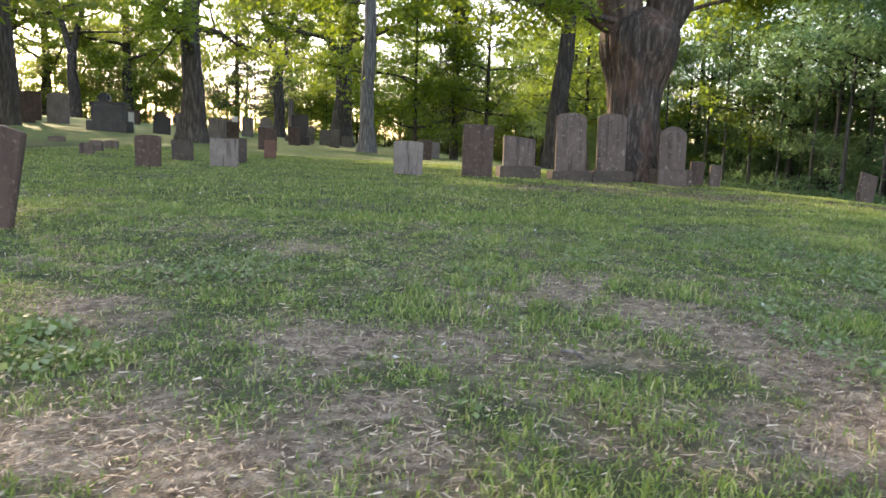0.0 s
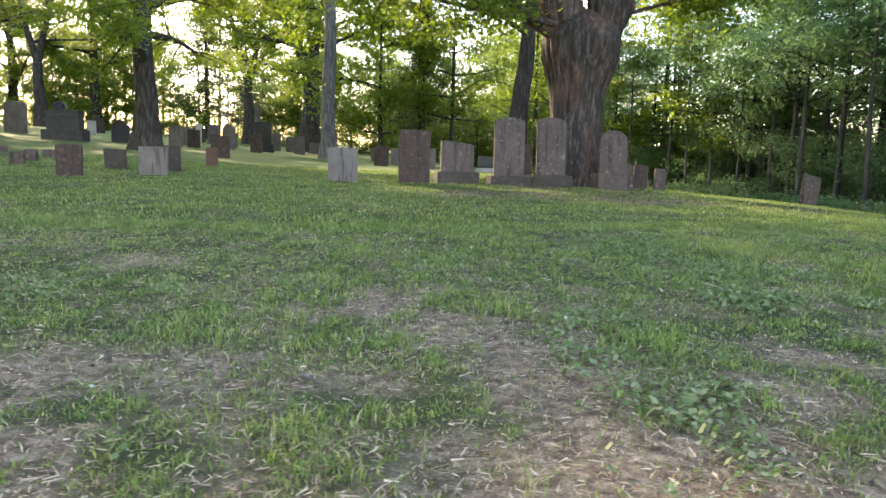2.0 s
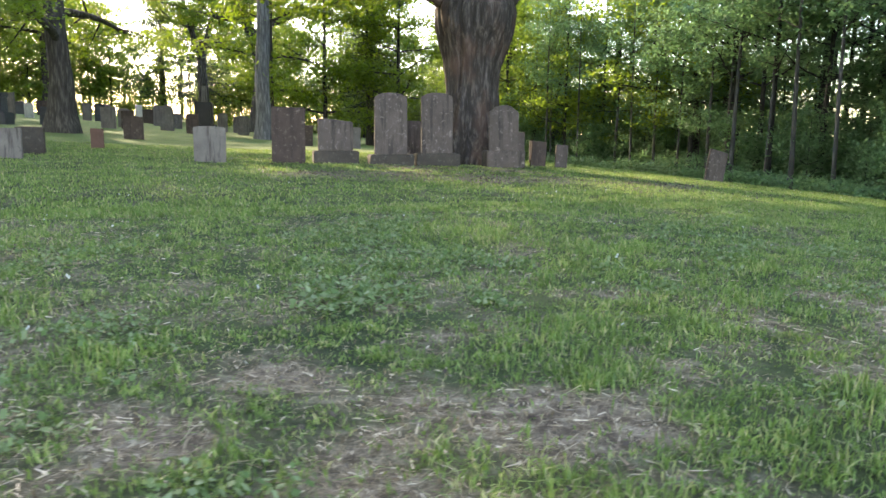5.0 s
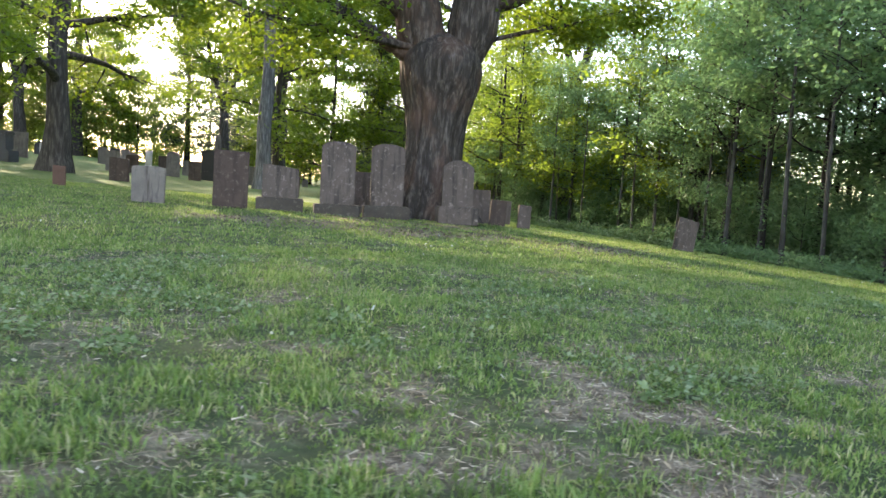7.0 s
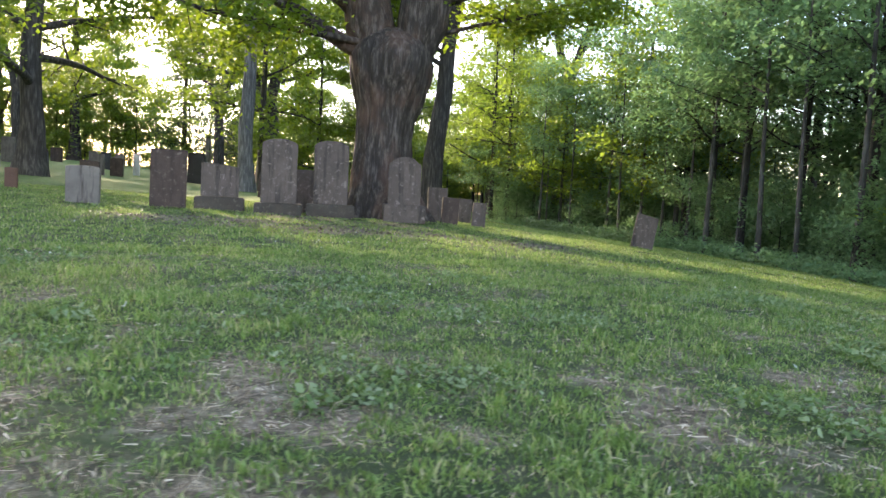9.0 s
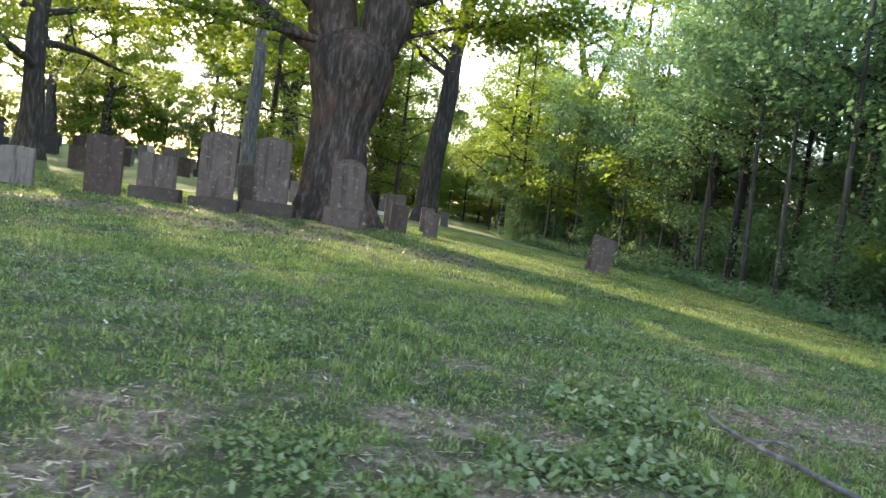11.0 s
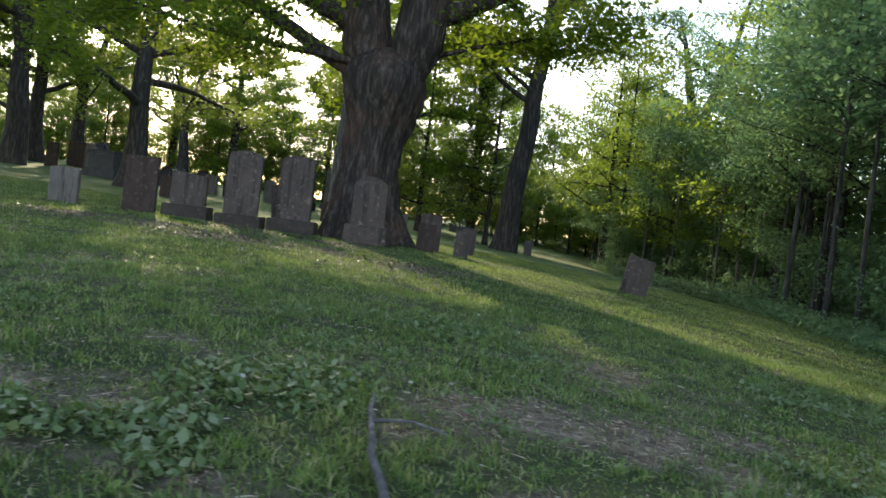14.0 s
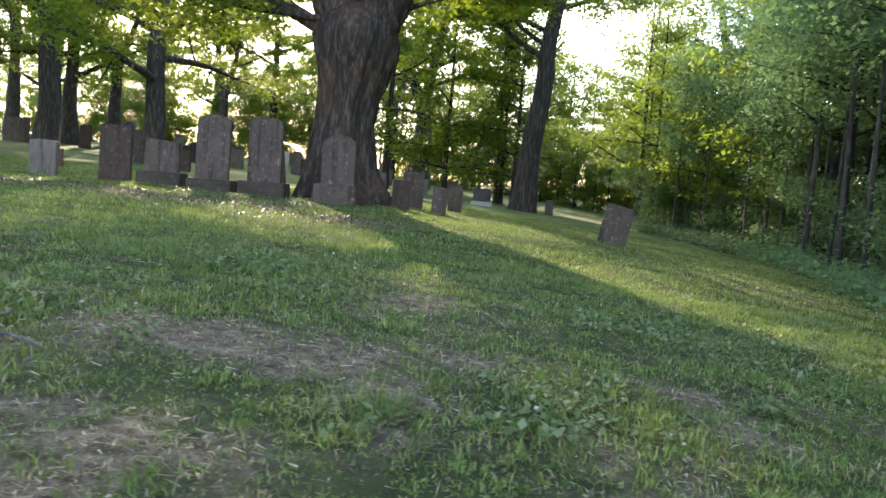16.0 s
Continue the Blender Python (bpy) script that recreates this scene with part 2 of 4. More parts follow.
_soil = mix(_t, 0.85, _soil, ramp(_t, _n3, [(0.32, (0.22, 0.22, 0.22)), (0.5, (0.8, 0.8, 0.8)), (0.7, (1.4, 1.4, 1.4))]), "MULTIPLY")
_t.links.new(mix(_t, _at.outputs["Fac"], _green, _soil), _p.inputs["Base Color"])
bump(_t, _p, mix(_t, 0.5, _n2, _n3), 0.8, 0.03)


# ---- mesh helpers ----
def mesh_from(name, verts, faces, mat, smooth=False):
    me = bpy.data.meshes.new(name)
    if isinstance(verts, np.ndarray) and isinstance(faces, np.ndarray):
        k = faces.shape[1]
        me.vertices.add(len(verts))
        me.vertices.foreach_set("co", verts.astype(np.float32).ravel())
        me.loops.add(faces.size)
        me.loops.foreach_set("vertex_index", faces.astype(np.int32).ravel())
        me.polygons.add(len(faces))
        me.polygons.foreach_set("loop_start", np.arange(0, faces.size, k, dtype=np.int32))
        me.update(calc_edges=True)
    else:
        me.from_pydata(verts, [], faces)
    me.materials.append(mat)
    if smooth:
        me.polygons.foreach_set("use_smooth", np.ones(len(me.polygons), bool))
    me.update()
    return me


def part(name, data, mat, parent, label=""):
    if isinstance(data, bmesh.types.BMesh):
        me = bpy.data.meshes.new(name)
        data.to_mesh(me)
        data.free()
        me.materials.append(mat)
        data = me
    ob = new(name, data)
    ob.parent = parent
    return tagged(ob, label)


def lawn_z(x, y):
    """The lawn with its small humps."""
    close = np.exp(-((x - 6) / 30) ** 2 - ((y - 10) / 30) ** 2)
    return ground_z(x, y) + close * ((vnoise(x, y, 1.3, 3) - 0.5) * 0.05 + (vnoise(x, y, 0.4, 4) - 0.5) * 0.04)


# ---- ground sheet ----
def spaced(lo, a, b, hi, step, grow=1.35):
    mid = list(np.arange(a, b + step / 2, step))
    left, right, d = [], [], step
    x = a
    while x > lo:
        d *= grow
        x -= d
        left.append(max(x, lo))
    x, d = b, step
    while x < hi:
        d *= grow
        x += d
        right.append(min(x, hi))
    return np.array(left[::-1] + mid + right)


gx, gy = spaced(-900, -9, 20, 900, 0.13, 1.12), spaced(-900, 0.5, 25, 1500, 0.13, 1.12)
GX, GY = np.meshgrid(gx, gy, indexing="ij")
_bare = bare(GX, GY)
GZ = lawn_z(GX, GY)
nx, ny = len(gx), len(gy)
idx = np.arange(nx * ny).reshape(nx, ny)
quads = np.stack([idx[:-1, :-1], idx[1:, :-1], idx[1:, 1:], idx[:-1, 1:]], -1).reshape(-1, 4)
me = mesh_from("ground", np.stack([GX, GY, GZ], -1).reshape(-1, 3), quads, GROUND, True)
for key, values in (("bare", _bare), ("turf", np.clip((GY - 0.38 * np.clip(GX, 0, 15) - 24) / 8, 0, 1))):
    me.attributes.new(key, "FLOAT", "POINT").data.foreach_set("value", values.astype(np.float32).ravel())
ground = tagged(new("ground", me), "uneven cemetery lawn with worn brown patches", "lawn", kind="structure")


# ---- gravestones ----
def outline(w, h, style):
    """The front outline of a slab, from bottom left round to bottom right."""
    a = w / 2
    if style == "arch":
        rise, pts = 0.14 * w, []
        for k in range(13):
            u = -1 + 2 * k / 12
            pts.append((a * u, h - rise * u * u * (0.55 + 0.45 * u * u)))
        return [(-a, 0)] + pts + [(a, 0)]
    if style == "round":
        return [(-a, 0)] + [(-a * math.cos(math.pi * k / 14), h - a + a * math.sin(math.pi * k / 14)) for k in range(15)] + [(a, 0)]
    if style == "shoulder":
        r, s = 0.7 * a, 0.13 * w
        pts = [(-a, h - s - 0.12 * w), (-a + 0.05 * w, h - s - 0.05 * w), (-r, h - s)]
        pts += [(r * u, h - s * (1 if abs(u) == 1 else u * u * 0.7)) for u in (-0.9, -0.6, -0.3, 0, 0.3, 0.6, 0.9)]
        return [(-a, 0)] + pts + [(r, h - s), (a - 0.05 * w, h - s - 0.05 * w), (a, h - s - 0.12 * w), (a, 0)]
    if style == "slant":
        return [(-a, 0), (-a, h), (-a * 0.2, h - 0.02 * w), (a, h - 0.09 * w), (a, 0)]
    if style == "bow":
        return [(-a * 0.97, 0)] + [(a * u, h - 0.05 * w * u * u) for u in (-1, -0.6, -0.2, 0.2, 0.6, 1)] + [(a * 0.97, 0)]
    return [(-a, 0), (-a, h), (-a * 0.3, h + 0.004), (a * 0.4, h - 0.006), (a, h - 0.003), (a, 0)]


def slab_bm(w, h, d, style, wear=0.008, bevel=0.014, seed=0):
    bm = bmesh.new()
    pts = outline(w, h, style)
    front = [bm.verts.new((x, -d / 2, z)) for x, z in pts]
    f = bm.faces.new(front)
    ext = bmesh.ops.extrude_face_region(bm, geom=[f])
    bmesh.ops.translate(bm, verts=[v for v in ext["geom"] if isinstance(v, bmesh.types.BMVert)], vec=(0, d, 0))
    bmesh.ops.recalc_face_normals(bm, faces=bm.faces)
    sharp = [e for e in bm.edges if len(e.link_faces) == 2 and e.calc_face_angle() > 0.5]
    bmesh.ops.bevel(bm, geom=sharp, offset=bevel, segments=2, affect="EDGES")
    for v in bm.verts:
        n = noise.noise_vector(v.co * 3.1 + Vector((seed * 7.3, seed, 0)))
        v.co += n * wear
    return bm


def block_bm(w, d, h, bevel=0.03, wear=0.015, seed=0, taper=0.0):
    bm = bmesh.new()
    bmesh.ops.create_cube(bm, size=1)
    for v in bm.verts:
        k = 1 - taper if v.co.z > 0 else 1
        v.co = Vector((v.co.x * w * k, v.co.y * d * k, (v.co.z + 0.5) * h))
    bmesh.ops.bevel(bm, geom=bm.edges[:], offset=bevel, segments=2, affect="EDGES")
    bmesh.ops.subdivide_edges(bm, edges=[e for e in bm.edges if e.calc_length() > 0.2], cuts=2, use_grid_fill=True)
    for v in bm.verts:
        v.co += noise.noise_vector(v.co * 2.7 + Vector((seed * 3.7, 0, seed))) * wear
    return bm


_count = [0]


def headstone(label, x, y, w, h, style="flat", mat=STONE_GREY, d=0.1, turn=15, lean=0.0, back=0.0, base=None, base_mat=STONE_BASE, group="", sink=0.12, name="headstone", lift=0.0):
    """A gravestone at x, y. base: width, depth and height of the plinth it stands on. lean: degrees to its right; back: degrees backwards."""
    _count[0] += 1
    z = float(ground_z(x, y))
    if base:
        top = new(name)
        top.matrix_world = pose(x, y, z - 0.06 + lift, 0, 0, turn)
        bw, bd, bh = base
        part("base", block_bm(bw, bd, bh + 0.06, 0.025, 0.014, _count[0]), base_mat, top, "low stone plinth")
        s = part("slab", slab_bm(w, h - bh, d, style, seed=_count[0]), mat, top)
        s.matrix_basis = pose(0, 0, bh + 0.055, -back, lean, 0)
    else:
        bm = slab_bm(w, h + sink, d, style, seed=_count[0])
        me = bpy.data.meshes.new(name)
        bm.to_mesh(me)
        bm.free()
        me.materials.append(mat)
        top = new(name, me)
        top.matrix_world = pose(x, y, z - sink, 0, 0, turn) @ pose(0, 0, 0, -back, lean, 0)
    return tagged(top, label, "gravestone", group)


ROW = "row of old headstones in front of the big tree"
headstone("pale grey marble headstone with dark streaks", -1.93, 20.5, 0.80, 0.92, "bow", STONE_PALE, 0.13, 12, 0.5, group=ROW)
headstone("tall dark brown sandstone headstone with flat top", -0.05, 21.05, 0.86, 1.45, "flat", STONE_BROWN, 0.13, 15, 0.5, group=ROW)
headstone("low grey headstone on a wide dark plinth", 1.12, 21.45, 0.92, 1.18, "slant", STONE_GREY, 0.14, 15, 0.5, 1, (1.2, 0.5, 0.33), group=ROW, lift=0.02)
headstone("tall lichen-spotted arched headstone on a plinth", 2.58, 21.6, 0.88, 1.9, "arch", STONE_GREY, 0.12, 15, 0.3, 2, (1.2, 0.5, 0.27), group=ROW, lift=0.02)
headstone("tall grey arched marble headstone on a plinth", 3.81, 22.1, 0.88, 1.96, "arch", STONE_GREY, 0.12, 15, -0.3, 1, (1.22, 0.5, 0.32), group=ROW, lift=0.02)
headstone("grey shouldered headstone on a rough block by the tree", 5.67, 22.58, 0.86, 1.68, "shoulder", STONE_GREY, 0.12, 14, -0.6, 1, (1.1, 0.6, 0.42), STONE_GREY, group=ROW, lift=0.06)
headstone("wide grey headstone standing behind the row", 2.95, 23.6, 1.0, 1.25, "slant", STONE_GREY, 0.12, 15, -6)
headstone("leaning weathered headstone on the slope by the wood", 12.25, 24.5, 0.7, 0.98, "flat", STONE_GREY, 0.1, 22, 12, 3)
RIGHT = "small headstones beyond the big tree"
headstone("small brown headstone beyond the big tree", 6.8, 23.95, 0.48, 0.78, "flat", STONE_BROWN, 0.09, 18, 2, group=RIGHT)
headstone("small grey headstone on the slope", 7.6, 24.7, 0.4, 0.72, "flat", STONE_GREY, 0.09, 18, 2, group=RIGHT)
headstone("small grey square-topped headstone", 7.1, 27.3, 0.43, 0.8, "flat", STONE_GREY, 0.09, 18, 0, group=RIGHT)
headstone("grey headstone behind the big tree", 6.3, 25.9, 0.6, 1.05, "flat", STONE_GREY, 0.1, 16, 0, group=RIGHT)
LEFT = "scattered low headstones on the open lawn"
headstone("near brown leaning headstone at the lawn's edge", -5.12, 7.45, 0.62, 1.12, "slant", STONE_BROWN, 0.1, 8, 10, group=LEFT)
headstone("weathered grey-brown headstone with flat top", -8.05, 18.05, 0.62, 0.78, "bow", STONE_BROWN, 0.11, 6, 0, group=LEFT)
headstone("pale mottled headstone stained black", -6.85, 20.05, 0.74, 0.74, "flat", STONE_PALE, 0.12, 6, 0, group=LEFT)
headstone("dark mottled headstone beside a pale one", -7.1, 21.6, 0.74, 0.74, "flat", STONE_BASE, 0.12, 6, 0, group=LEFT)
headstone("small dark headstone leaning on the lawn", -8.75, 22.0, 0.62, 0.6, "slant", STONE_BASE, 0.1, 6, -3, group=LEFT)
headstone("small reddish sandstone headstone", -7.15, 25.6, 0.4, 0.66, "flat", STONE_RED, 0.09, 6, 0, group=LEFT)
headstone("brown headstone standing alone on the lawn", -10.0, 35.3, 0.86, 1.06, "slant", STONE_BROWN, 0.13, 6, 0, group=LEFT)
for x, y, w, h in ((-16.7, 29.2, 0.66, 0.2), (-11.75, 22.15, 0.42, 0.34), (-12.4, 24.0, 0.4, 0.36), (-12.9, 26.0, 0.46, 0.3)):
    headstone("low grey marker stone in the grass", x, y, w, h, "bow", STONE_GREY, 0.16, 4, 0, group="low marker stones")
FAR = "distant rows of gravestones"


def far_stones(rows):
    for x, y, w, h, style, mat, text in rows:
        # far grey stones take the copy with haze in its colour
        headstone(text + " in the distant rows", x, y, w, h, style, STONE_HAZED if mat is STONE_GREY else mat, 0.16, 8, random.uniform(-2, 2), group=FAR)


# beside the tall maples
far_stones((
    (-32.2, 53.0, 1.5, 2.0, "flat", STONE_BROWN, "large brown slab monument"),
    (-29.4, 51.7, 1.5, 2.1, "arch", STONE_GREY, "large grey arched monument"),
    (-15.4, 54.0, 0.9, 1.75, "round", STONE_GREY, "tall round-topped grey headstone"),
    (-12.5, 50.6, 0.78, 1.26, "flat", STONE_BROWN, "brown upright headstone"),
    (-17.6, 49.8, 0.92, 1.34, "flat", STONE_GREY, "grey upright headstone"),
    (-16.7, 50.6, 0.8, 1.18, "flat", STONE_BROWN, "brown flat-topped headstone"),
    (-19.0, 58.0, 0.46, 1.6, "flat", STONE_WHITE, "slim white marble headstone"),
    (-21.3, 49.8, 0.86, 1.42, "round", STONE_BROWN, "round-topped dark brown headstone"),
    (-25.9, 64.4, 0.7, 1.4, "flat", STONE_GREY, "grey headstone"),
    (-25.0, 64.8, 0.84, 1.42, "flat", STONE_DARK, "dark granite headstone"),
    (-29.1, 75.0, 0.8, 1.43, "arch", STONE_GREY, "grey arched headstone"),
    (-27.9, 59.3, 0.65, 1.12, "flat", STONE_WHITE, "white marble headstone")))
# along the back
far_stones((
    (-32.5, 70.0, 1.06, 1.3, "flat", STONE_BROWN, "brown headstone"),
    (-33.5, 68.0, 1.0, 1.15, "round", STONE_DARK, "dark round-topped headstone"),
    (-26.8, 54.6, 0.95, 1.8, "flat", STONE_GREY, "grey slab behind the monument"),
    (-23.8, 72.0, 1.1, 1.3, "flat", STONE_BROWN, "brown headstone"),
    (-20.5, 66.0, 1.0, 1.7, "flat", STONE_GREY, "grey tall headstone"),
    (-17.6, 62.0, 0.8, 1.2, "flat", STONE_GREY, "grey headstone"),
    (-14.4, 63.5, 0.8, 1.5, "arch", STONE_GREY, "grey arched headstone"),
    (-13.0, 64.0, 1.3, 1.3, "flat", STONE_GREY, "wide grey headstone"),
    (-11.6, 66.0, 0.95, 0.95, "flat", STONE_GREY, "low grey headstone"),
    (-2.95, 48.5, 0.72, 1.0, "flat", STONE_GREY, "small grey headstone"),
    (-2.75, 37.7, 0.69, 0.99, "flat", STONE_BROWN, "small brown headstone"),
    (-0.4, 37.2, 0.71, 1.0, "flat", STONE_GREY, "pale grey headstone")))
# behind the big tree and at the far side
far_stones((
    (-5.5, 60.0, 0.9, 1.2, "round", STONE_GREY, "round-topped headstone"),
    (5.2, 48.0, 0.45, 0.85, "flat", STONE_GREY, "narrow grey headstone"),
    (-12.0, 79.0, 0.6, 0.8, "round", STONE_GREY, "small round-topped headstone"),
    (-7.6, 76.0, 0.7, 0.8, "flat", STONE_GREY, "small far headstone"),
    (-28.9, 47.2, 0.95, 1.7, "flat", STONE_BROWN, "brown upright slab"),
    (-34.9, 50.8, 0.9, 1.33, "flat", STONE_GREY, "grey upright headstone"),
    (-38.0, 62.0, 1.2, 1.5, "flat", STONE_GREY, "grey wide headstone"),
    (-20.7, 48.5, 1.1, 1.1, "flat", STONE_DARK, "dark granite headstone"),
    (-11.2, 58.0, 0.8, 1.4, "flat", STONE_GREY, "grey headstone"),
    (-18.4, 54.0, 0.8, 1.3, "arch", STONE_GREY, "grey arched headstone")))


def monument(label, x, y, w, h, mat, turn, crowned=False, base_mat=None):
    """A granite family monument: plinth and die, with a moulded cap and a top block where it has them."""
    top = new("granite_monument")
    top.matrix_world = pose(x, y, float(ground_z(x, y)) - 0.08, 0, 0, turn)
    part("plinth", block_bm(w, w * 0.5, 0.3 * h, 0.04, 0.01, 3), base_mat or mat, top)
    body_h = (0.36 if crowned else 0.7) * h
    die = part("die", block_bm(w * 0.8, w * 0.38, body_h, 0.05, 0.006, 5, 0.02), mat, top)
    die.location = (0, 0, 0.3 * h)
    if crowned:
        cap = part("cap", block_bm(w * 0.84, w * 0.42, 0.12 * h, 0.07, 0.004, 6), mat, top)
        cap.location = (0, 0, 0.3 * h + body_h)
        block = part("top_block", block_bm(w * 0.34, w * 0.28, 0.22 * h, 0.13, 0.004, 8, 0.25), mat, top)
        block.location = (-0.12 * w, 0, 0.42 * h + body_h)
    return tagged(top, label, "monument")


monument("large dark granite family monument with a rounded top piece", -22.4, 45.0, 2.4, 2.35, STONE_DARK, 6, True)
monument("polished black granite upright monument on a plinth", -13.3, 55.5, 1.5, 2.25, STONE_BLACK, 5)
monument("dark granite monument on a pale base by the far trees", 2.6, 43.5, 1.1, 0.95, STONE_DARK, 10, False, STONE_WHITE)
monument("big grey granite monument among the far rows", -31.6, 44.0, 1.8, 1.75, STONE_GREY, 8)
ob = new("obelisk")
ob.matrix_world = pose(-16.6, 66.0, float(ground_z(-16.6, 66.0)) - 0.05, 0, 0, 10)
part("plinth", block_bm(1.0, 1.0, 0.5, 0.04, 0.008, 2), STONE_GREY, ob)
part("shaft", block_bm(0.55, 0.55, 3.2, 0.03, 0.006, 4, 0.3), STONE_PALE, ob).location = (0, 0, 0.5)
tagged(ob, "slim pale stone obelisk on a plinth", "monument")


# ---- trees ----
def frame_of(d):
    d = d.normalized()
    a = d.cross(Vector((0.31, 0.95, 0.05))).normalized()
    return a, d.cross(a)


def tube(verts, faces, path, radii, sides=8, rough=0.0, seed=0, flare=None, ridge=0.0):
    """Adds a tapered, uneven tube along a path."""
    start = len(verts)
    a = b = None
    for i, (p, r) in enumerate(zip(path, radii)):
        d = (path[min(i + 1, len(path) - 1)] - path[max(i - 1, 0)])
        d = d.normalized() if d.length > 1e-6 else Vector((0, 0, 1))
        if a is None:
            a, b = frame_of(d)
        else:
            a = (a - d * a.dot(d)).normalized()
            b = d.cross(a)
        for k in range(sides):
            t = 2 * math.pi * k / sides
            o = a * math.cos(t) + b * math.sin(t)
            rr = r
            if rough:
                q = o * (2.6 / max(r, 0.2) * 0.5) + Vector((seed * 3.1, seed, p.z * 0.33))
                rr *= 1 + rough * noise.noise(q * 1.3) + 0.45 * rough * noise.noise(Vector((o.x * 7, o.y * 7, p.z * 0.6 + seed)))
            if ridge:
                q = Vector((o.x * 8, o.y * 8, p.z * 0.45 + seed))
                rr += ridge * (0.5 - 2.2 * abs(noise.noise(q)) + 0.6 * noise.noise(q * 2.3))
            if flare:
                rr *= 1 + flare(p.z - path[0].z, t)
            verts.append(p + o * rr)
    n = len(path)
    for i in range(n - 1):
        for k in range(sides):
            k1 = (k + 1) % sides
            faces.append((start + i * sides + k, start + i * sides + k1, start + (i + 1) * sides + k1, start + (i + 1) * sides + k))
    faces.append(tuple(start + (n - 1) * sides + k for k in range(sides)))


def bent(p, d, length, r, steps, wobble, droop, rnd, tip=0.35):
    path, radii = [p.copy()], [r]
    d = d.normalized()
    for i in range(steps):
        d = (d + Vector((rnd.uniform(-1, 1), rnd.uniform(-1, 1), rnd.uniform(-1, 1))) * wobble + Vector((0, 0, droop))).normalized()
        p = p + d * (length / steps)
        path.append(p.copy())
        radii.append(r * (1 - (1 - tip) * (i + 1) / steps))
    return path, radii, d


def leaves_mesh(name, centres, spreads, counts, size, mat, seed=0, flat=0.5):
    """Many small folded leaves in clumps round the centres."""
    g = np.random.default_rng(seed)
    c = np.repeat(np.asarray(centres, float), counts, axis=0)
    s = np.repeat(np.asarray(spreads, float), counts)
    n = len(c)
    off = g.normal(size=(n, 3)) * s[:, None] * np.array([1, 1, flat])
    p = c + off
    az, el = g.uniform(0, 2 * np.pi, n), g.normal(-0.25, 0.5, n)
    d = np.stack([np.cos(az) * np.cos(el), np.sin(az) * np.cos(el), np.sin(el)], -1)
    side = np.stack([-np.sin(az), np.cos(az), g.normal(0, 0.35, n)], -1)
    side /= np.linalg.norm(side, axis=1, keepdims=True)
    L = size * g.uniform(0.6, 1.4, n)[:, None]
    up = np.cross(side, d) * L * 0.12
    v = np.stack([p, p + d * L * 0.5 + side * L * 0.36 + up, p + d * L, p + d * L * 0.5 - side * L * 0.36 + up], 1).reshape(-1, 3)
    f = np.arange(4 * n).reshape(-1, 4)
    f = np.concatenate([f[:, [0, 1, 2]], f[:, [0, 2, 3]]])
    return mesh_from(name, v, f, mat)


